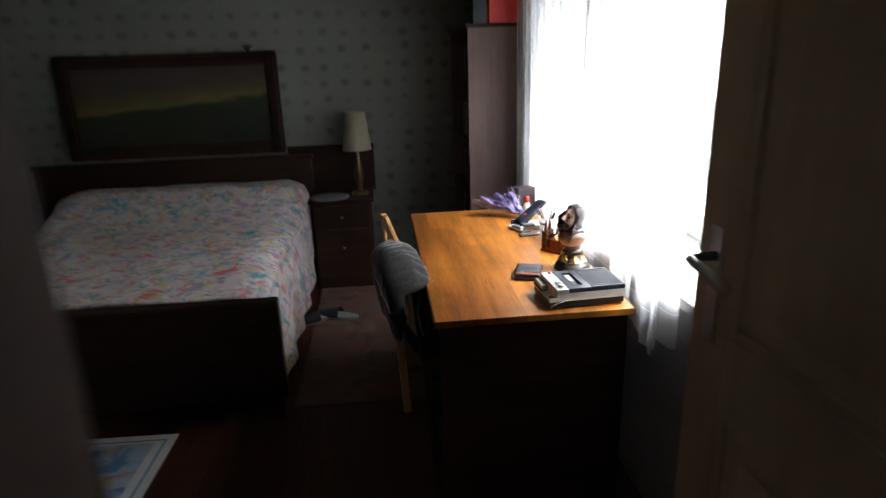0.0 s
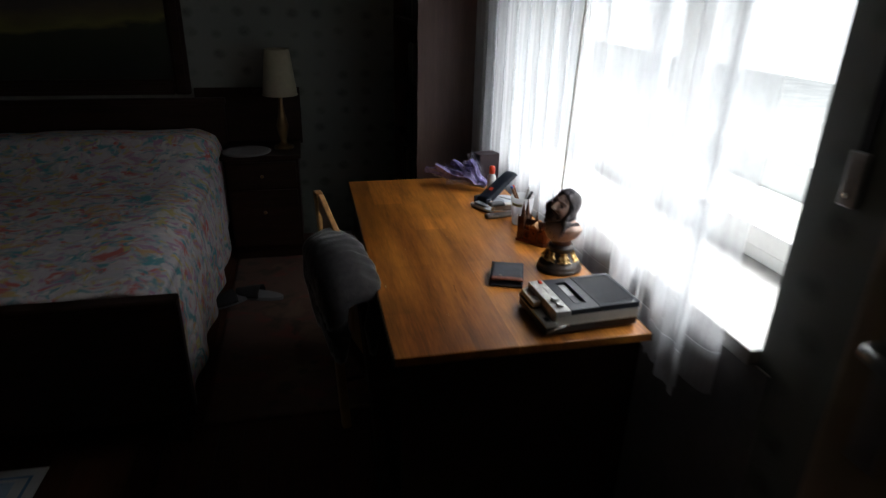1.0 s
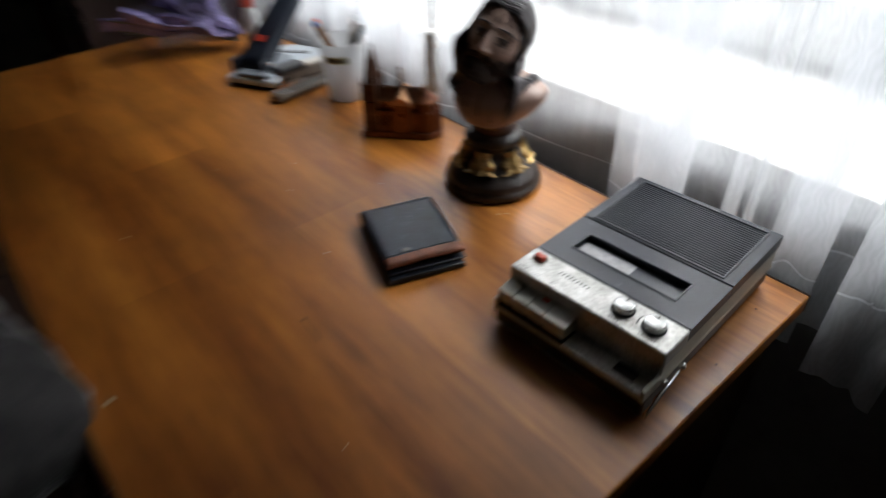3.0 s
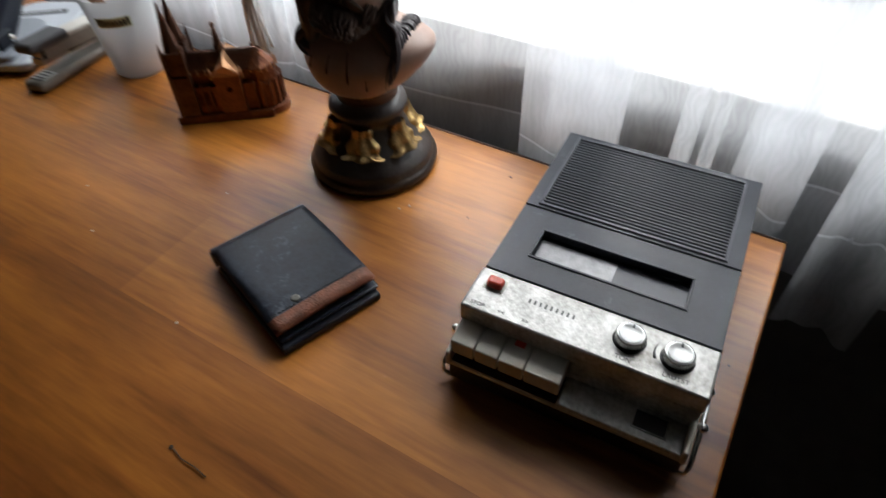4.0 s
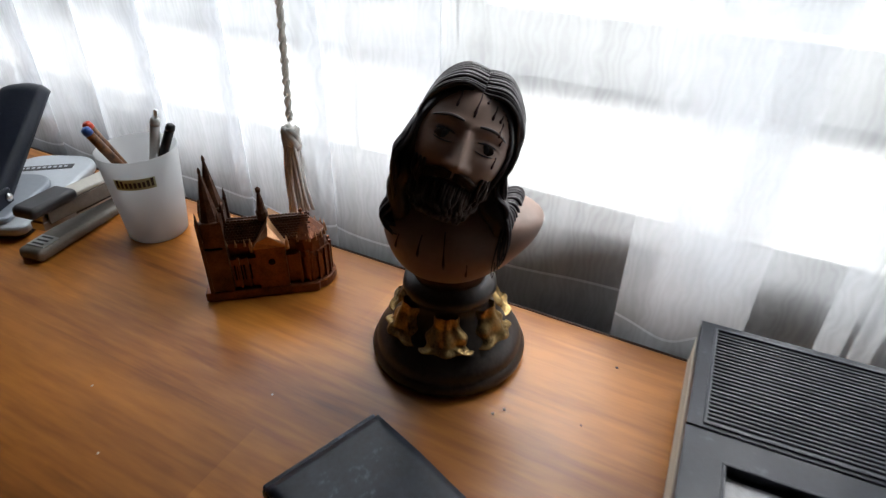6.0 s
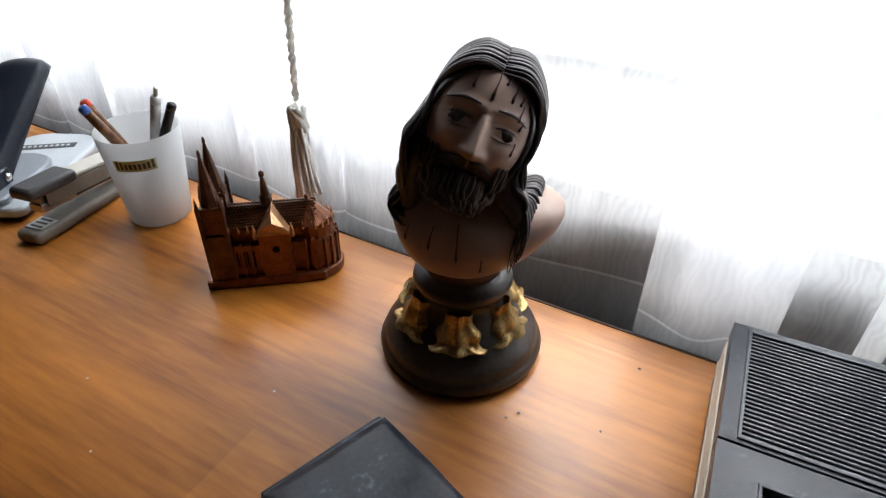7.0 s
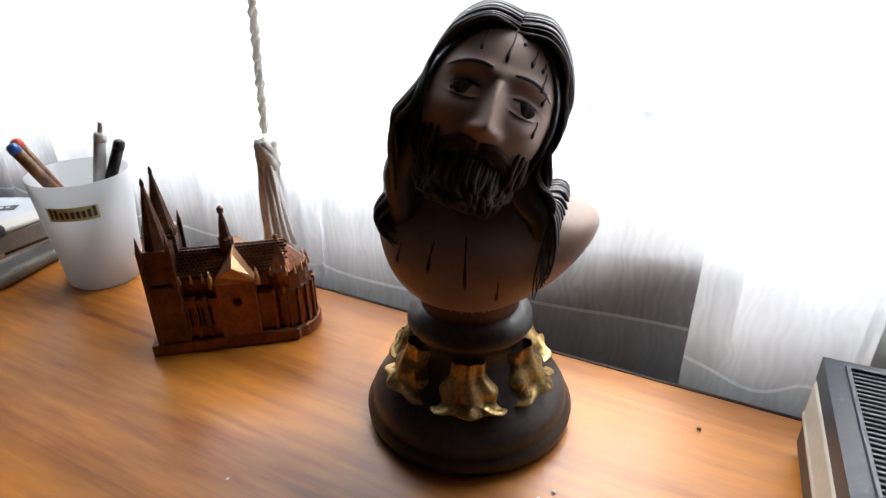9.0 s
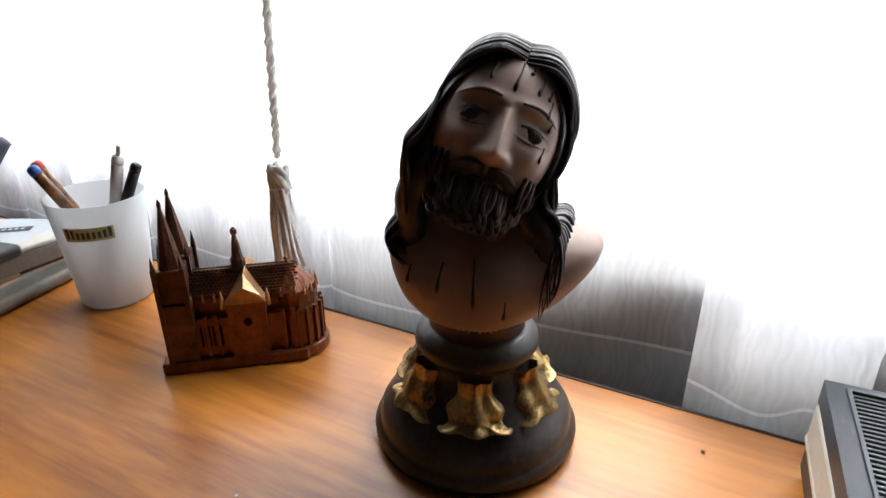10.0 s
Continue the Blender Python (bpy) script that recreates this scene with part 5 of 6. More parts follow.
        d += 0.0020 * ga(ay, EY, 0.0095) * ga(z, 0.0112, 0.0034)
        d += 0.0026 * ga(ay, 0.0210, 0.0075) * ga(z, -0.0110, 0.0080)
        d -= 0.0022 * ga(ay, 0.0190, 0.0060) * ga(z, -0.0270, 0.0070)
        d += 0.0026 * ga(ay, 0, 0.0065) * ga(z, -0.0278, 0.0022) - 0.0022 * ga(ay, 0, 0.0080) * ga(z, -0.0252, 0.0009)
        return d

    def skull(y, z, grow=0.0):
        """How far ahead the face stands at that place of it."""
        b = B * (1 - 0.20 * clamp(-z / C))
        q = 1 - (y / b) ** 2 - (z / C) ** 2
        return A * math.sqrt(max(0.0, q)) + relief(y, z) + grow
    NT, NP = 220, 200
    grid, tone = [], []
    for j in range(NP + 1):
        e = -1 + 2 * j / NP
        phi = math.pi / 2 * (0.72 * e + 0.28 * e ** 3)
        row = []
        for i in range(NT):
            e = -1 + 2 * i / NT
            th = math.pi * (0.5 * e + 0.5 * e ** 3)
            x, z = A * math.cos(phi) * math.cos(th), C * math.sin(phi)
            y = B * math.cos(phi) * math.sin(th) * (1 - 0.20 * clamp(-z / C))
            if x > 0:
                x += relief(y, z) * clamp(x / 0.012)
            row.append(bm.verts.new(HEAD @ Vector((x, y, z))))
            ay, mi = abs(y), SKIN_I
            if x < 0 or z > 0.034:
                mi = HAIR_I
            if x > 0.01:
                if ay < 0.0085 * (1 - ((z + 0.0267) / 0.0035) ** 2):
                    mi = LIP_I
            tone.append(mi)
        grid.append(row)
    for j in range(NP):
        for i in range(NT):
            f = bm.faces.new((grid[j][i], grid[j][(i + 1) % NT], grid[j + 1][(i + 1) % NT], grid[j + 1][i]))
            f.smooth, f.material_index = True, tone[j * NT + i]

    # hair: a cap behind an oval face, heavy cores at the sides, and wavy locks over them
    def cap(u, v):
        th, phi = math.pi * (2 * u - 1), math.pi / 2 * (2 * v - 1)
        x, y, z = (A + 0.0030) * math.cos(phi) * math.cos(th) - 0.002, (B + 0.0030) * math.cos(phi) * math.sin(th), (C + 0.0008) * math.sin(phi)
        open_face = clamp(3.0 * (1.12 - (y / 0.0295) ** 2 - ((z + 0.006) / 0.0365) ** 2)) * clamp(x / 0.006)
        return HEAD @ Vector((x - 0.022 * open_face, y * (1 - 0.2 * open_face), z))
    bm_sheet(bm, 90, 60, cap, HAIR_I)

    def curve(ctrl, n):
        out = []
        for i in range(n):
            t = i / (n - 1) * (len(ctrl) - 1)
            k = min(int(t), len(ctrl) - 2)
            u = t - k
            p = [ctrl[max(0, min(len(ctrl) - 1, k + q))] for q in (-1, 0, 1, 2)]
            out.append(0.5 * ((2 * p[1]) + (p[2] - p[0]) * u + (2 * p[0] - 5 * p[1] + 4 * p[2] - p[3]) * u * u + (3 * p[1] - p[0] - 3 * p[2] + p[3]) * u ** 3))
        return out

    def lock(ctrl, r, wave, turns, mi=HAIR_I, n=34, seg=7, ends=(0.55, 0.25), phase=None):
        pts = curve([Vector(c) for c in ctrl], n)
        ph = rnd.uniform(0, 6.28) if phase is None else phase
        out = []
        for i, p in enumerate(pts):
            q = i / (n - 1)
            d = (pts[min(i + 1, n - 1)] - pts[max(i - 1, 0)]).normalized()
            side = d.cross(Vector((1, 0, 0.15))).normalized()
            k = wave * (0.12 + 0.88 * clamp((q - 0.30) / 0.3))
            out.append(p + side * k * math.sin(turns * 6.28 * q + ph) + d.cross(side) * 0.6 * k * math.cos(turns * 6.28 * q + ph))
        bm_tube(bm, out, r, seg, mi, taper=[min(1.0, ends[0] + 3 * i / (n - 1)) * min(1.0, ends[1] + 4 * (1 - i / (n - 1))) for i in range(n)])

    # side +1 falls forward on to the breast and shoulder, side -1 stays on its shoulder
    for s in (-1, 1):
        for k, ex in enumerate((0.004, -0.010, -0.022)):
            top = HEAD @ Vector((ex, s * 0.026, 0.006))
            mid = HEAD @ Vector((ex + 0.002, s * 0.0285, -0.026))
            end = Vector((0.028 - 0.016 * k, 0.040 + 0.002 * k, 0.124)) if s > 0 else Vector((0.027 - 0.014 * k, -0.031 - 0.003 * k, 0.134))
            lock([top, mid, (mid + end) / 2 + Vector((0.001, s * 0.004, 0)), end], 0.0078, 0.0015, 2, seg=10, ends=(0.5, 0.45))
        for layer in (0, 1):
            n = 40 if layer == 0 else 32
            for k in range(n):
                q = (k + 0.5 * layer) / n
                # along the parting from brow to crown, then down the side
                phi = radians(44 + 100 * q) + 0.02 * rnd.uniform(-1, 1)
                lift = 1.025 + 0.022 * layer
                ctrl = []
                for ay in (0.0, 24.0, 50.0, 74.0):
                    a1 = radians(ay)
                    ca, front = math.cos(a1), 0.0030 * math.sin(a1) * (1 - q)
                    ctrl.append(HEAD @ Vector((lift * A * math.cos(phi) * ca ** 0.8 - 0.30 * front * 10 * (1 - ca) + 0.010 * math.sin(a1) * (1 - q), s * lift * (B + (0.0012 if s > 0 else -0.0008)) * math.sin(a1), lift * (C * math.sin(phi) * ca ** 0.85) + 0.0016 * math.sin(2 * a1) - 0.0020 * (ay == 0.0))))
                fore = 0.008 * (1 - q) if s < 0 else 0.0
                ctrl.append(HEAD @ Vector((0.0150 + fore - 0.046 * q, s * (0.0350 + 0.0018 * layer - 0.006 * q * q), -0.010)))
                ctrl.append(HEAD @ Vector((0.0135 + 1.2 * fore - 0.044 * q, s * (0.0355 + 0.0018 * layer - 0.006 * q * q), -0.026)))
                j = rnd.uniform(-1, 1)
                if s > 0:
                    end = Vector((0.0430 - 0.054 * q, 0.0405 + 0.007 * q + 0.003 * j, 0.1130 + 0.012 * q + 0.006 * j))
                    mid = Vector((0.0310 - 0.048 * q, 0.0460 - 0.001 * q + 0.0016 * layer, 0.1470))
                else:
                    end = Vector((0.0370 - 0.052 * q, -0.0310 - 0.010 * q + 0.002 * j, 0.1260 + 0.004 * j))
                    mid = Vector((0.0340 - 0.050 * q, -0.0345 - 0.004 * q - 0.0016 * layer, 0.1540))
                    ctrl.append(mid)
                    mid = Vector((0.0370 - 0.052 * q, -0.0385 - 0.004 * q - 0.0016 * layer, 0.1400))
                ctrl += [mid, end]
                lock(ctrl, 0.0014 + 0.0004 * j, 0.0026 + 0.0005 * j, 3.6, n=64, seg=6, phase=2.6 * q + 0.35 * j + 1.5 * layer)
    # beard and moustache in short waved strands over a rounded core
    def core(u, v):
        th, phi = math.pi * (2 * u - 1), math.pi / 2 * (2 * v - 1)
        return HEAD @ Vector((0.0180 + 0.0200 * math.cos(phi) * math.cos(th), 0.0205 * math.cos(phi) * math.sin(th), -0.0365 + 0.0120 * math.sin(phi)))
    bm_sheet(bm, 36, 24, core, BEARD_I)
    for row, (z0, reach, count) in enumerate(((-0.0170, 0.0280, 21), (-0.0265, 0.0235, 25), (-0.0300, 0.0200, 23), (-0.0335, 0.0160, 19))):
        for k in range(count):
            y = reach * (2 * k / (count - 1) - 1)
            if row == 0 and abs(y) < 0.0185:
                continue
            j = rnd.uniform(-1, 1)
            a = HEAD @ Vector((max(0.010, skull(y, z0) + 0.0005), y, z0))
            b = HEAD @ Vector((0.0390 - 26.0 * y * y + 0.001 * j, y * 0.93, z0 - 0.013))
            c = HEAD @ Vector((0.0365 - 22.0 * y * y, y * 0.62 + 0.0020 * j, -0.0450 - 0.0025 * math.cos(y * 60) + 0.0016 * j))
            lock([a, b, c], 0.0014 + 0.0003 * j, 0.0014, 1.9, BEARD_I, n=14, seg=6, ends=(0.5, 0.3))
    for s in (-1, 1):
        for k in range(6):
            q = k / 5
            a = HEAD @ Vector((skull(s * 0.001, -0.0208 - 0.003 * q) + 0.0010, s * 0.0008, -0.0200 - 0.0026 * q))
            b = HEAD @ Vector((skull(s * 0.0100, -0.0215 - 0.003 * q) + 0.0022, s * 0.0105, -0.0208 - 0.0032 * q))
            c = HEAD @ Vector((skull(s * 0.0190, -0.027) + 0.0030, s * (0.0200 - 0.003 * q), -0.0272 - 0.0035 * q))
            d = HEAD @ Vector((0.0230, s * (0.0225 - 0.004 * q), -0.0380 - 0.002 * q))
            lock([a, b, c, d], 0.0018, 0.0005, 1.4, BEARD_I, n=16, seg=6, ends=(0.6, 0.25))
    # painted brows, lids and eyes
    for s in (-1, 1):
        def on_face(y, z, out=0.0):
            return HEAD @ Vector((skull(y, z) + out, y, z))
        bm_tube(bm, [on_face(s * (0.0050 + 0.0195 * i / 12), 0.0124 - 0.0028 * i / 12 + 0.0018 * math.sin(i / 12 * 3.1), -0.0003) for i in range(13)], 0.0012, 6, HAIR_I, taper=[0.6 + 0.4 * math.sin(min(1.0, i / 4) * 1.57) - 0.5 * max(0, i - 7) / 5 for i in range(13)])
        for drop, r, sink in ((0.0042, 0.0010, -0.0002), (-0.0030, 0.0006, -0.0002)):
            bm_tube(bm, [on_face(s * (EY - 0.0062 + 0.0124 * i / 10), drop - math.copysign(24, drop) * (-0.0062 + 0.0124 * i / 10) ** 2, sink) for i in range(11)], r, 6, HAIR_I, taper=[0.5 + 0.5 * math.sin(math.pi * i / 10) for i in range(11)])
        for r, out, mi in ((0.0044, -0.0009, BEARD_I), (0.0028, -0.0001, HAIR_I)):
            eye = bmesh.ops.create_uvsphere(bm, u_segments=16, v_segments=10, radius=r, matrix=Matrix.Translation(on_face(s * EY, 0.0008, out)) @ HEAD.to_3x3().to_4x4() @ Matrix.Diagonal((0.35, 1.25 if mi == BEARD_I else 1.0, 0.75 if mi == BEARD_I else 0.95, 1)))
            for f in set(f for v in eye["verts"] for f in v.link_faces):
                f.material_index, f.smooth = mi, True
    # painted drops run down the brow, cheek and chest
    for y, z0, z1 in ((-0.0125, 0.0290, 0.0190), (-0.0005, 0.0330, 0.0165), (0.0050, 0.0310, 0.0270), (0.0110, 0.0280, 0.0190), (0.0165, 0.0240, 0.0190), (0.0185, 0.0200, 0.0105), (0.0215, 0.0120, 0.0060), (0.0220, -0.0010, -0.0090), (-0.0190, 0.0050, -0.0010)):
        pts = [HEAD @ Vector((skull(y + 0.0003 * math.sin(i), z0 + (z1 - z0) * i / 6) + 0.0001, y + 0.0003 * math.sin(i), z0 + (z1 - z0) * i / 6)) for i in range(7)]
        bm_tube(bm, pts, 0.0011, 6, DRIP_I, taper=[0.45, 0.4, 0.4, 0.5, 0.75, 1.0, 0.5])
    for th, z0, z1 in ((-0.62, 0.1300, 0.1200), (-0.25, 0.1330, 0.1190), (0.14, 0.1360, 0.1120), (0.46, 0.1180, 0.1060)):
        pts = [chest(th, z0 + (z1 - z0) * i / 6) * 1.0 for i in range(7)]
        bm_tube(bm, pts, 0.0012, 6, DRIP_I, taper=[0.4, 0.4, 0.4, 0.5, 0.75, 1.0, 0.5])
    ob = part("bust_statue", bm, [HAIR, SKIN, PEDESTAL, GILT, PEDRED, DRIP, BEARD, LIPS])
    ob.matrix_world = pose(0.777, 2.117, ZD, 0, 0, 193)
    tagged(ob, "painted bust of a bearded man on a gilt black pedestal", "statue")


bust()


def cathedral():
    """Souvenir model: local x along the nave from the towers, y across."""
    c = thing("cathedral_model", pose(0.719, 2.340, ZD, 0, 0, -51), "small copper-brown souvenir model of a twin-towered gothic cathedral", "model building")
    W = 0.050
    bm = bmesh.new()
    pts = [(0, 0), (0.104, 0), (0.104, 0.003)] + [(0.100 + 0.0205 * math.cos(a), W / 2 + 0.022 * math.sin(a)) for a in [-1.25 + 2.5 * i / 12 for i in range(13)]] + [(0.104, W - 0.003), (0.104, W), (0, W)]
    lo, hi = [bm.verts.new((x, y, 0)) for x, y in pts], [bm.verts.new((x, y, 0.0095)) for x, y in pts]
    for i in range(len(pts)):
        bm.faces.new((lo[i], lo[(i + 1) % len(pts)], hi[(i + 1) % len(pts)], hi[i]))
    bm.faces.new(lo[::-1])
    bm.faces.new(hi)
    soften(part("plinth", bm, COPPER, c), 0.0015)

    def roof(bm, x0, x1, y0, y1, z0, z1, hip=0.0):
        v = [bm.verts.new(p) for p in ((x0, y0, z0), (x1, y0, z0), (x1, y1, z0), (x0, y1, z0), (x0, (y0 + y1) / 2, z1), (x1 - hip, (y0 + y1) / 2, z1))]
        for q in ((0, 1, 5, 4), (2, 3, 4, 5), (1, 2, 5), (3, 0, 4), (3, 2, 1, 0)):
            bm.faces.new([v[i] for i in q])
    # nave, side aisles, choir
    bm = bmesh.new()
    bm_box(bm, 0.020, 0.100, 0.013, 0.037, 0.0095, 0.056)
    bm_box(bm, 0.024, 0.090, 0.006, 0.044, 0.0095, 0.040)
    part("nave", bm, COPPER, c)
    bm = bmesh.new()
    roof(bm, 0.020, 0.098, 0.0105, 0.0395, 0.0545, 0.0725)
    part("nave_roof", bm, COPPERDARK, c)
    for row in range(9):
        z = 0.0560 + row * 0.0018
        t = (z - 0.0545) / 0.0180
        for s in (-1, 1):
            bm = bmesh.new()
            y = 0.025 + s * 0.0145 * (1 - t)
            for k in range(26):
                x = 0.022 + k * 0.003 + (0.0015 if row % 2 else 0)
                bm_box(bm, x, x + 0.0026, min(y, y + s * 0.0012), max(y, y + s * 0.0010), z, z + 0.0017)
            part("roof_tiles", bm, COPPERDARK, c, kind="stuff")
    bm = bmesh.new()
    bm_lathe(bm, [(0.0190, 0.0095), (0.0190, 0.036), (0.0165, 0.040), (0.0165, 0.056)], 14, (0.097, 0.025), smooth=False)
    part("apse", bm, COPPER, c)
    bm = bmesh.new()
    bm_lathe(bm, [(0.0190, 0.0545), (0.0105, 0.0635), (0.001, 0.0728)], 10, (0.095, 0.025), smooth=False)
    part("apse_roof", bm, COPPER, c)
    # transept with gable and rose
    bm = bmesh.new()
    bm_box(bm, 0.0505, 0.0770, 0.001, 0.049, 0.0095, 0.0535)
    part("transept", bm, COPPER, c)
    # steep gabled roof, clipped to a small facet at each front
    bm = bmesh.new()
    for y0, s in ((0.0, 1), (0.050, -1)):
        v = [bm.verts.new(p) for p in ((0.0490, y0, 0.0530), (0.0785, y0, 0.0530), (0.0745, y0 + s * 0.001, 0.0590), (0.0530, y0 + s * 0.001, 0.0590), (0.06375, y0 + s * 0.0095, 0.0725), (0.06375, 0.025, 0.0730), (0.0490, 0.025, 0.0530), (0.0785, 0.025, 0.0530), (0.0640, y0 - s * 0.0004, 0.0655))]
        for q in ((0, 1, 2, 8, 3), (3, 8, 4), (8, 2, 4), (1, 7, 5, 4, 2), (6, 0, 3, 4, 5), (0, 6, 7, 1), (5, 7, 6)):
            bm.faces.new([v[i] for i in q])
    # brighter copper paints the light that falls on these facets
    part("transept_roof", bm, COPPERLIT, c, "bright copper facets with the light put into their colour")
    # pinnacles coloured as lit
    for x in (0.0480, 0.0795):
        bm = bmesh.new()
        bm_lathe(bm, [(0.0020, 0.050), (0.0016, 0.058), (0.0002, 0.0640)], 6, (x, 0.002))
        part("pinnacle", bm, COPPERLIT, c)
    # dark disc on the wall stands for shade inside the rose window
    bm = bmesh.new()
    bm_lathe(bm, [(0.0030, 0), (0.0032, 0.0008)], 12)
    o = part("rose_window", bm, OPENING_SHADE, c)
    o.matrix_basis = pose(0.0640, 0.0009, 0.038, 90)
    # buttresses, eaves pinnacles and lancet windows
    for y, s in ((0.0055, -1), (0.0445, 1)):
        for k in range(10):
            x = 0.026 + k * 0.0078
            if 0.046 < x < 0.081:
                continue
            bm = bmesh.new()
            bm_box(bm, x - 0.0011, x + 0.0011, y - 0.0018, y + 0.0018, 0.0095, 0.043)
            part("buttress", bm, COPPER, c)
            bm = bmesh.new()
            # eaves pinnacles in the lit copper tone as well
            bm_lathe(bm, [(0.0013, 0.0), (0.0011, 0.003), (0.0001, 0.008)], 5, (x, y + s * -0.004))
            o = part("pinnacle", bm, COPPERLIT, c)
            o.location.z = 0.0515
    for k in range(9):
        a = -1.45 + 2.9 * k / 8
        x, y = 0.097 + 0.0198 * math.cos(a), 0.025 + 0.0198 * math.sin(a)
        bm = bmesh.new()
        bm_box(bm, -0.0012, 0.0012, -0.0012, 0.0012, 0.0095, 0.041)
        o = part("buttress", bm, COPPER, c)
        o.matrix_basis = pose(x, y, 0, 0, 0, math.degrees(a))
        # pinnacles round the apse, light again put into the colour
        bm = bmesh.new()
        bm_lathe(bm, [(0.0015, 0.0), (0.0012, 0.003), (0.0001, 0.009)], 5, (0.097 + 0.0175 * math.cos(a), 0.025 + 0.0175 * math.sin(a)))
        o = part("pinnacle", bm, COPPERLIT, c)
        o.location.z = 0.0515
    # dark strips on the aisle wall stand for shade inside the lancets
    for k in range(6):
        bm = bmesh.new()
        bm_box(bm, 0.0290 + k * 0.0028, 0.0303 + k * 0.0028, 0.0052, 0.0062, 0.018, 0.034)
        part("lancet", bm, OPENING_SHADE, c)
    # two towers with spires
    for y in (0.0125, 0.0375):
        bm = bmesh.new()
        bm_box(bm, 0.006, 0.0265, y - 0.0115, y + 0.0115, 0.0095, 0.056, 0.0012)
        bm_box(bm, 0.0075, 0.0250, y - 0.010, y + 0.010, 0.056, 0.082, 0.0012)
        for dx in (0.007, 0.0255):
            for dy in (-0.0105, 0.0105):
                bm_box(bm, dx - 0.0016, dx + 0.0016, y + dy - 0.0016, y + dy + 0.0016, 0.0095, 0.084)
                bm_lathe(bm, [(0.0018, 0.084), (0.0012, 0.088), (0.0001, 0.094)], 5, (dx, y + dy))
        t = part("tower", bm, COPPERDARK, c)
        bm = bmesh.new()
        bm_lathe(bm, [(0.0092, 0.080), (0.0068, 0.093), (0.0036, 0.112), (0.0012, 0.125), (0.0016, 0.1265), (0.0012, 0.129), (0.0002, 0.131)], 8, (0.0165, y), smooth=False)
        part("spire", bm, COPPERDARK, t)
    bm = bmesh.new()
    bm_lathe(bm, [(0.0052, 0.0690), (0.0054, 0.0780), (0.0040, 0.0800), (0.0028, 0.0900), (0.0014, 0.0965), (0.0024, 0.0980), (0.0024, 0.1010), (0.0002, 0.1030)], 8, (0.0593, 0.025), smooth=False)
    part("ridge_turret", bm, COPPERDARK, c)
    bm = bmesh.new()
    bm_lathe(bm, [(0.001, 0.0715), (0.001, 0.0735), (0.0022, 0.0750), (0.001, 0.0770)], 8, (0.0935, 0.025))
    part("finial", bm, COPPER, c)


cathedral()


def pen_cup():
    c = thing("pen_cup", pose(0.788, 2.483, ZD), "frosted white plastic beaker used as a pen holder", "cup")
    bm = bmesh.new()
    bm_lathe(bm, [(0.001, 0.0015), (0.0285, 0.0), (0.0305, 0.002), (0.0395, 0.098), (0.0385, 0.098), (0.0298, 0.0035), (0.001, 0.003)], 48, cap=False)
    part("beaker", bm, CUPPLASTIC, c)
    # printed label: a pale field and dark strokes
    def on_wall(a, z, off=0.0005):
        r = 0.0305 + (0.0395 - 0.0305) * z / 0.098 + off
        return Vector((r * math.cos(a), r * math.sin(a), z))
    bm = bmesh.new()
    bm_sheet(bm, 20, 3, lambda u, v: on_wall(math.radians(190) + u * 1.05, 0.068 + 0.012 * v))
    part("label_field", bm, LABELGREEN, c)
    for k in range(9):
        a0 = math.radians(194) + k * 0.108
        h = (0.009, 0.008, 0.006, 0.006, 0.006, 0.006, 0.006, 0.007, 0.009)[k]
        bm = bmesh.new()
        bm_sheet(bm, 4, 2, lambda u, v: on_wall(a0 + u * 0.068, 0.0705 + h * v, 0.0009))
        part("label_stroke", bm, INK, c)


pen_cup()


def pen(name, a, b, r, body, cap, label, clip=False, tip=0.12):
    """A pen from its lower end a to its upper end b."""
    a, b = Vector(a), Vector(b)
    d = (b - a)
    L = d.length
    m = Matrix.Translation(a) @ d.to_track_quat("Z", "Y").to_matrix().to_4x4()
    t = thing("pen", m, label, "pen", "pens in the beaker")
    bm = bmesh.new()
    bm_lathe(bm, [(r * 0.2, 0), (r * 0.5, L * 0.03), (r, L * tip), (r, L * 0.80), (r * 0.97, L * 0.945)], 14)
    part("barrel", bm, body, t)
    bm = bmesh.new()
    bm_lathe(bm, [(r * 1.02, L * 0.945), (r * 1.05, L * 0.965), (r * 0.95, L * 0.99), (r * 0.5, L)], 14)
    part("end_cap", bm, cap, t)
    if clip:
        box_part("clip", (r, r + 0.0012, -0.0016, 0.0016, L * 0.62, L * 0.92), body, t, 0.0004)
        bm = bmesh.new()
        bm_lathe(bm, [(r * 0.4, L * 0.99), (r * 0.4, L * 1.06), (r * 0.3, L * 1.065)], 10)
        part("push_button", bm, STEEL, t)


pen("pen", (0.801, 2.471, 0.757), (0.750, 2.496, 0.880), 0.0046, BROWNPEN, BLUEPLASTIC, "brown pen with a blue end in the beaker")
pen("pen", (0.804, 2.479, 0.757), (0.760, 2.508, 0.880), 0.0045, BROWNPEN, REDPLASTIC, "brown patterned pen with a red end in the beaker")
pen("pen", (0.783, 2.486, 0.757), (0.795, 2.450, 0.884), 0.0048, WHITEPLASTIC, WHITEPLASTIC, "pale grey push-button pen in the beaker", True)
pen("pen", (0.776, 2.491, 0.757), (0.804, 2.441, 0.876), 0.0045, BLACKPLASTIC, BLACKPLASTIC, "black pen in the beaker")


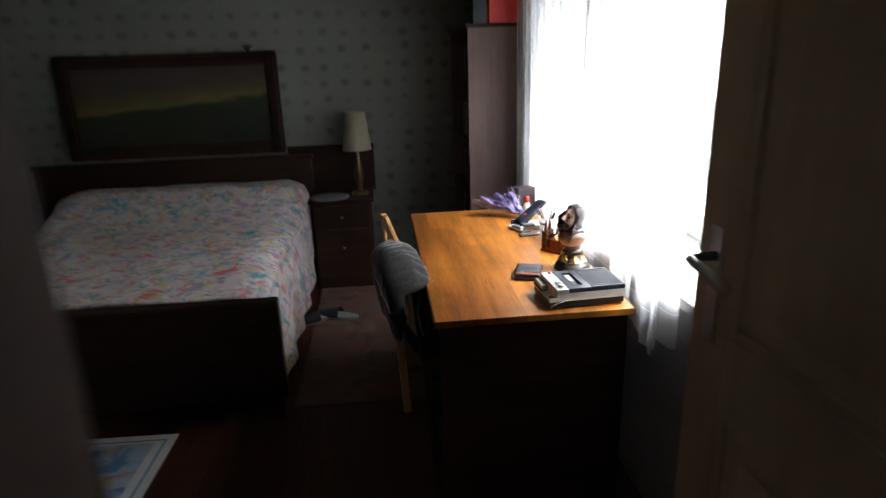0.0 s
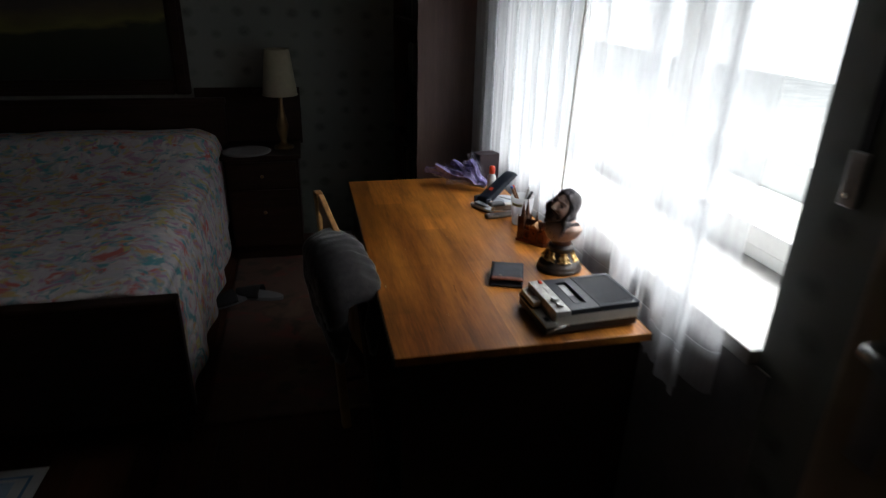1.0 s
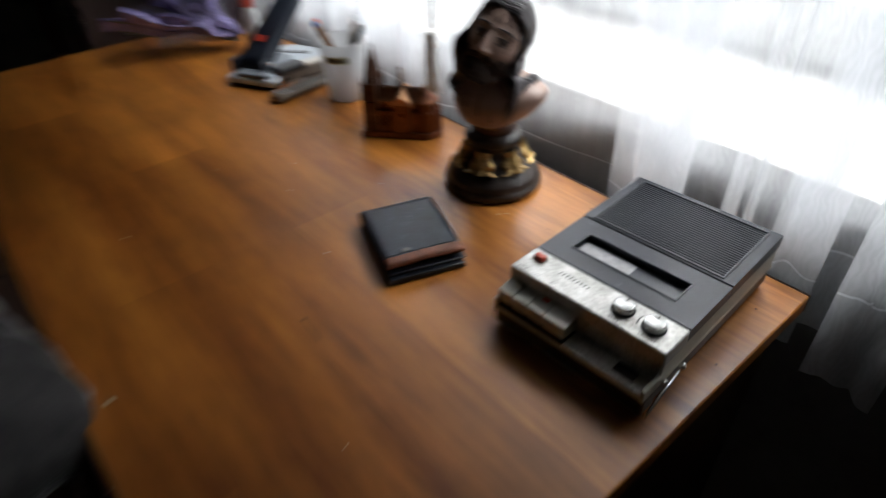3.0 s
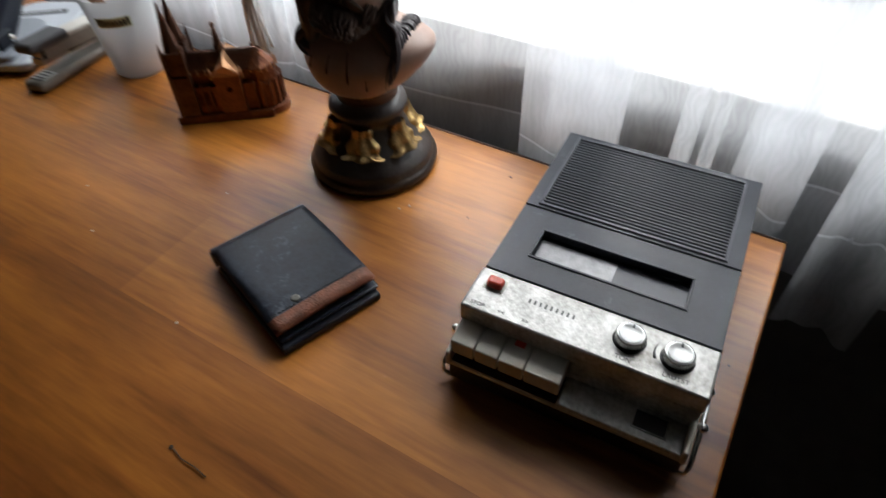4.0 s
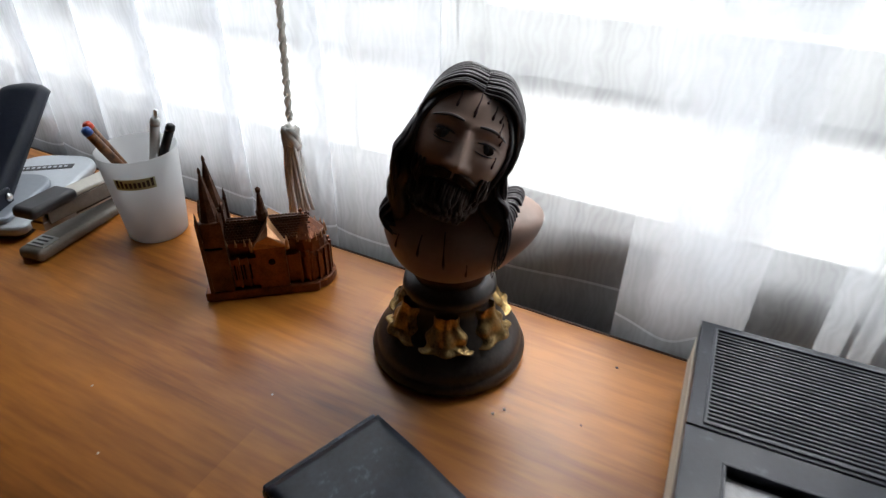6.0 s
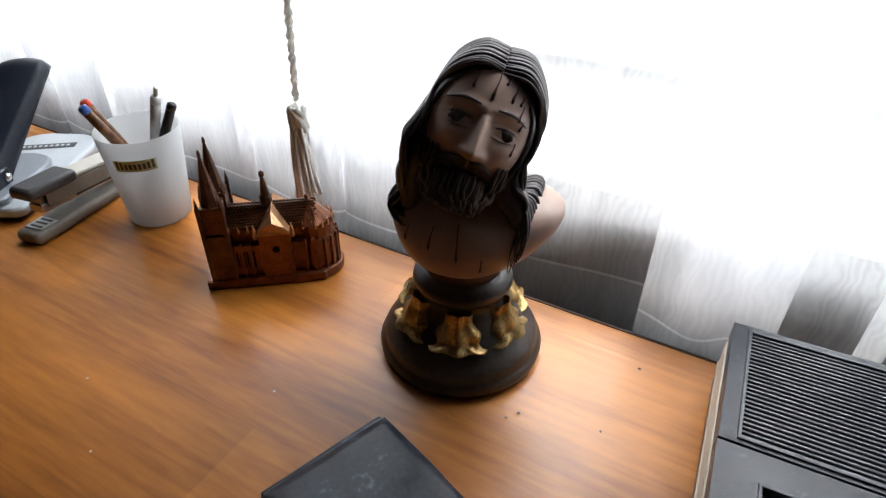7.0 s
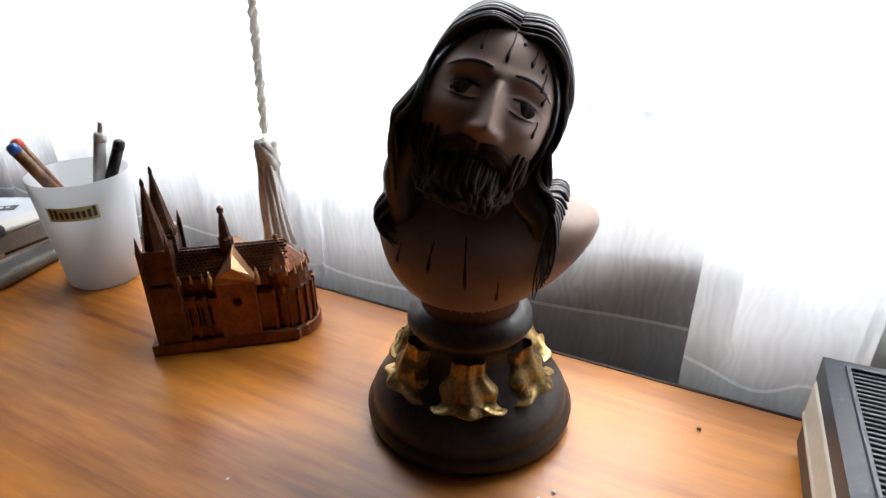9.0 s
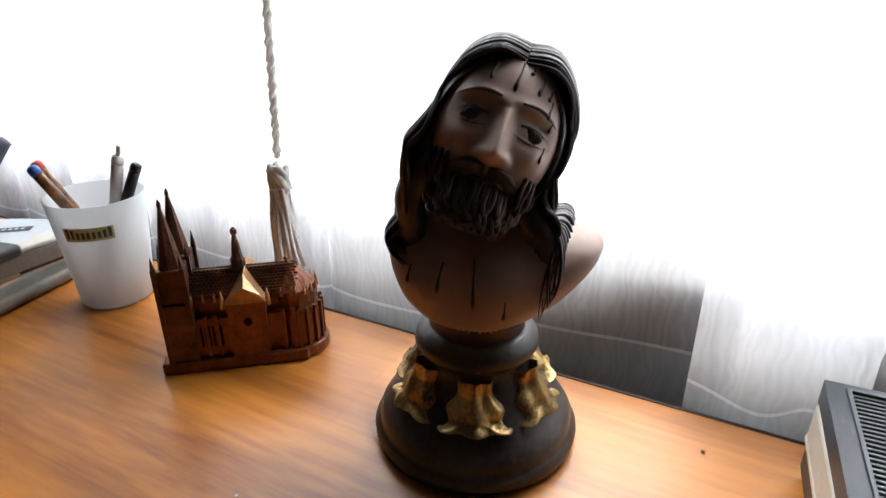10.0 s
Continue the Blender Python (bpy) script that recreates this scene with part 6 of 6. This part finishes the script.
def stapler():
    """Local x from the nose to the hinge."""
    s = thing("stapler", pose(0.682, 2.546, ZD, 0, 0, 10), "grey steel office stapler with a dark press pad, lying open-jawed", "stapler")
    bm = bmesh.new()
    bm_box(bm, 0, 0.150, -0.0175, 0.0175, 0.0, 0.0125, 0.0055, 4)
    for v in bm.verts:
        v.co.y *= 1 - 0.16 * max(0.0, 1 - v.co.x / 0.03) ** 2
    part("base", bm, TAUPE, s)
    box_part("anvil", (0.010, 0.030, -0.011, 0.011, 0.0120, 0.0135), STEEL, s, 0.0005)
    for x in (0.014, 0.020, 0.026):
        box_part("anvil_groove", (x - 0.0012, x + 0.0012, -0.007, 0.007, 0.0134, 0.0138), BLACKPLASTIC, s, 0)
    tilt = Matrix.Translation((0.146, 0, 0.016)) @ pose(0, 0, 0, 0, 4.5, 0) @ Matrix.Translation((-0.146, 0, -0.016))
    tray = box_part("tray", (0.020, 0.146, -0.0085, 0.0085, 0.0155, 0.0245), STEEL, s, 0.001, m=tilt)
    box_part("tray_slot", (0.060, 0.120, -0.0089, -0.0084, 0.0180, 0.0215), BLACKPLASTIC, tray, 0, m=tilt)
    bm = bmesh.new()
    for side in (-1, 1):
        bm_box(bm, 0.026, 0.148, side * 0.0110 - 0.0008, side * 0.0110 + 0.0008, 0.0215, 0.0370, 0.0006, m=tilt)
    part("cheek", bm, TAUPE, s, "worn bronze-grey side cheeks")
    box_part("top_arm", (0.050, 0.150, -0.0118, 0.0118, 0.0372, 0.0420), ARMPAINT, s, 0.0018, "pale ivory top arm", m=tilt)
    bm = bmesh.new()
    bm_box(bm, 0.008, 0.064, -0.0145, 0.0145, 0.0360, 0.0480, 0.0045, 3)
    for v in bm.verts:
        v.co.z -= 0.006 * max(0.0, 1 - v.co.x / 0.03) ** 1.5
        v.co.z -= 0.05 * max(0.0, v.co.x - 0.045)
    bmesh.ops.transform(bm, matrix=tilt, verts=bm.verts)
    part("press_pad", bm, DARKGREY, s, "dark grey press pad")
    box_part("driver", (0.022, 0.026, -0.007, 0.007, 0.0160, 0.0360), STEEL, s, 0.0005, m=tilt)
    for side in (-1, 1):
        bm = bmesh.new()
        bm_lathe(bm, [(0.0032, 0.0), (0.0034, 0.0012), (0.0015, 0.002)], 12)
        o = part("rivet", bm, STEEL, s)
        o.matrix_basis = pose(0.134, side * 0.0118, 0.0250, -90 * side)


stapler()


def hole_punch():
    """Heavy punch: local x from the lever's pivot towards the paper edge."""
    p = thing("hole_punch", pose(0.7614, 2.6753, ZD, 0, 0, 27), "large silver-grey office hole punch with a raised navy lever", "hole punch")

    def plate(name, x0, x1, w, r0, r1, z0, z1, mt, bev, label=""):
        """A slab with rounded corners, r0 at its low x end and r1 at its high x end."""
        bm = bmesh.new()
        pts = []
        for cx, cy, r, a0 in ((x1 - r1, w - r1, r1, 0), (x0 + r0, w - r0, r0, 90), (x0 + r0, -w + r0, r0, 180), (x1 - r1, -w + r1, r1, 270)):
            for i in range(9):
                a = radians(a0 + 90 * i / 8)
                pts.append((cx + r * math.cos(a), cy + r * math.sin(a)))
        lo, hi = [bm.verts.new((x, y, z0)) for x, y in pts], [bm.verts.new((x, y, z1)) for x, y in pts]
        for i in range(len(pts)):
            k = (i + 1) % len(pts)
            bm.faces.new((lo[i], lo[k], hi[k], hi[i]))
        bm.faces.new(lo[::-1])
        bm.faces.new(hi)
        return soften(part(name, bm, mt, p, label), bev, 3)
    plate("chip_tray", -0.088, 0.088, 0.049, 0.012, 0.034, 0.0, 0.004, DARKGREY, 0.0008)
    plate("base", -0.092, 0.092, 0.052, 0.012, 0.036, 0.0042, 0.0155, PUNCHGREY, 0.0045)
    plate("body", -0.088, 0.022, 0.034, 0.010, 0.030, 0.0157, 0.0235, BODYGREY, 0.004, "mid-grey raised punch housing")
    m = pose(0.052, 0.003, 0, 0, 0, 12)
    strip = box_part("scale_strip", (-0.006, 0.006, -0.032, 0.034, 0.0157, 0.0162), DARKGREY, p, 0, "dark printed paper scale", m=m)
    for k in range(9):
        box_part("scale_mark", (-0.0022, 0.0022, -0.025 + 0.0062 * k, -0.0215 + 0.0062 * k, 0.0163, 0.0165), PUNCHGREY, strip, 0, m=m)
    for y in (-0.017, 0.045):
        box_part("bracket", (-0.074, -0.044, y - 0.0025, y + 0.0025, 0.0160, 0.040), NAVY, p, 0.002)
        bm = bmesh.new()
        bm_lathe(bm, [(0.0045, 0.0), (0.005, 0.002), (0.002, 0.004)], 12)
        o = part("rivet", bm, CHROME, p)
        o.matrix_basis = pose(-0.052, y + math.copysign(0.0026, y), 0.031, -90 if y > 0 else 90)
    # lever: a long hollow grip with a flat back and rolled sides
    a, b = Vector((-0.070, 0.016, 0.030)), Vector((0.070, 0.004, 0.119))
    d = (b - a).normalized()
    up = Vector((-d.z, 0, d.x)).normalized()
    bm = bmesh.new()

    def f(u, v):
        s = u * 2 - 1
        length = (b - a).length + 0.004
        w = (0.0260 - 0.0030 * v) * (1 - 0.35 * max(0.0, (v - 0.90) / 0.10) ** 2)
        flat = min(1.0, abs(s) / 0.72)
        y = math.copysign(w * flat, s) if s else 0.0
        skirt = max(0.0, (abs(s) - 0.72) / 0.28)
        h = 0.0035 * (1 - flat ** 2) - (0.022 - 0.010 * v) * skirt ** 1.3
        y += math.copysign(0.004 * math.sin(skirt * math.pi / 2), s) if s else 0.0
        h -= 0.010 * max(0.0, (v - 0.90) / 0.10) ** 2 + 0.012 * max(0.0, (0.12 - v) / 0.12) ** 2
        return a + d * (length * v) + Vector((0, y, 0)) + up * h
    bm_sheet(bm, 28, 26, f)
    o = part("lever", bm, NAVY, p, "dark navy plastic lever")
    sd = o.modifiers.new("thickness", "SOLIDIFY")
    sd.thickness, sd.offset = 0.0028, -1
    bm = bmesh.new()
    bm_sheet(bm, 4, 4, lambda u, v: a + d * (0.052 + 0.014 * v) + Vector((0, -0.008 + 0.016 * u, 0)) + up * 0.0042)
    part("badge", bm, REDPLASTIC, o, "small red badge")


hole_punch()


def wrapped_bouquet():
    """Crumpled violet and clear film round stems, lying at the far end of the desk."""
    t = thing("wrapped_bouquet", pose(0.765, 2.85, ZD), "small bouquet in crumpled clear and violet film", "bouquet")
    rnd = random.Random(9)
    for k in range(22):
        bm = bmesh.new()
        el = rnd.uniform(0.06, 0.95)
        ang = rnd.uniform(2.35, 3.0) - 0.35 * el
        L = rnd.uniform(0.09, 0.17) + (0.09 if el < 0.35 and k % 3 == 0 else 0)
        w = rnd.uniform(0.010, 0.024)
        dv = Vector((math.cos(ang) * math.cos(el), math.sin(ang) * math.cos(el), math.sin(el)))
        sd = dv.cross(Vector((0, 0, 1))).normalized()
        up = sd.cross(dv)
        ph = rnd.uniform(0, 6)

        def f(u, v):
            s = u * 2 - 1
            q = v
            return Vector((0.0, 0, 0.018)) + dv * (L * q) + sd * (w * s * (0.45 + 1.1 * q * (1.25 - q) * (2 if k % 2 else 1.3))) + up * (0.010 * math.sin(s * 5 + ph) * (0.3 + q) + 0.006 * math.sin(q * 9 + ph * 2) + 0.005)
        bm_sheet(bm, 10, 8, f)
        for v in bm.verts:
            v.co.z = max(0.002, v.co.z)
        for fc in bm.faces:
            fc.smooth = False
        part("film", bm, VIOLETFOIL if k % 2 else CLEARFOIL, t)
    for k in range(5):
        bm = bmesh.new()
        a = 2.45 + 0.07 * k
        bm_tube(bm, [(0.0, 0, 0.012 + 0.004 * k), (0.10 * math.cos(a), 0.10 * math.sin(a), 0.02 + 0.006 * k), (0.23 * math.cos(a), 0.23 * math.sin(a), 0.03 + 0.012 * k)], 0.0022, 6)
        part("stem", bm, TAUPE, t)


wrapped_bouquet()
bm = bmesh.new()
bm_box(bm, -0.045, 0.045, -0.03, 0.03, 0, 0.125, 0.002)
bx = part("gift_box", bm, MAROON)
bx.matrix_world = pose(0.800, 2.968, ZD, 0, 0, 12)
tagged(bx, "small dark maroon cardboard box standing at the desk's end", "box")


def figurine():
    t = thing("bottle", pose(0.772, 2.79, ZD), "small white bottle with a bright red cap", "bottle")
    bm = bmesh.new()
    bm_lathe(bm, [(0.015, 0), (0.016, 0.004), (0.016, 0.075), (0.012, 0.085), (0.009, 0.092)], 18)
    part("bottle_body", bm, WHITEPLASTIC, t)
    bm = bmesh.new()
    bm_lathe(bm, [(0.0115, 0.090), (0.0115, 0.112), (0.009, 0.118), (0.002, 0.120)], 18)
    part("cap", bm, REDPLASTIC, t)


figurine()

# crumbs and specks on the veneer
for x, y, r, mt in ((0.268, 2.077, 0.0035, CRUMB), (0.817, 1.982, 0.0016, DARKCRUMB), (0.732, 2.046, 0.0018, CRUMB), (0.724, 2.052, 0.0016, CRUMB), (0.450, 2.052, 0.0026, DARKCRUMB), (0.525, 2.13, 0.0018, CRUMB), (0.745, 1.99, 0.0012, DARKCRUMB), (0.795, 1.760, 0.0014, DARKCRUMB), (0.70, 1.748, 0.0013, DARKCRUMB), (0.36, 2.32, 0.002, CRUMB), (0.56, 2.28, 0.0013, CRUMB), (0.60, 2.34, 0.0012, CRUMB), (0.66, 2.21, 0.0012, CRUMB), (0.51, 2.40, 0.0014, CRUMB), (0.40, 1.90, 0.0014, CRUMB)):
    bm = bmesh.new()
    bmesh.ops.create_icosphere(bm, subdivisions=1, radius=r)
    for v in bm.verts:
        v.co *= 0.6 + 0.7 * abs(noise.noise(v.co * 900 + Vector((x * 50, y * 50, 0))))
        v.co.z = v.co.z * 0.5
    o = part("crumb", bm, mt)
    o.location = (x, y, ZD + r * 0.3)
    tagged(o, "tiny crumb on the desk top", "crumb", "crumbs on the desk")

# a bent dark thread by the wallet
bm = bmesh.new()
bm_tube(bm, [(0.4500, 2.050, ZD + 0.0006), (0.4475, 2.040, ZD + 0.0012), (0.4480, 2.028, ZD + 0.0010), (0.4470, 2.017, ZD + 0.0006)], 0.0005, 5)
th = part("thread", bm, DARKCRUMB)
tagged(th, "short bent dark thread lying on the desk top", "thread")

# floor boards, pieces of the floor
bw, n = 0.088, 0
data = None
for i in range(42):
    x = X0 + i * bw
    if x + bw > X1:
        break
    y = -1.55 - 0.4 * (i % 3) * 0.5
    while y < Y1:
        L = 1.1
        y1 = min(y + L, Y1)
        ya = max(y, -1.59)
        if y1 - ya > 0.05:
            if data is None or abs((y1 - ya) - L) > 0.001:
                bm = bmesh.new()
                bm_box(bm, 0, bw - 0.0015, 0, y1 - ya - 0.0015, -0.0038, 0.0)
                o = part("floor_board", bm, FLOORWOOD, floor)
                if abs((y1 - ya) - L) <= 0.001:
                    data = o.data
            else:
                o = new("floor_board", data)
                o.parent = floor
            o.location = (x, ya, 0)
        y = y1
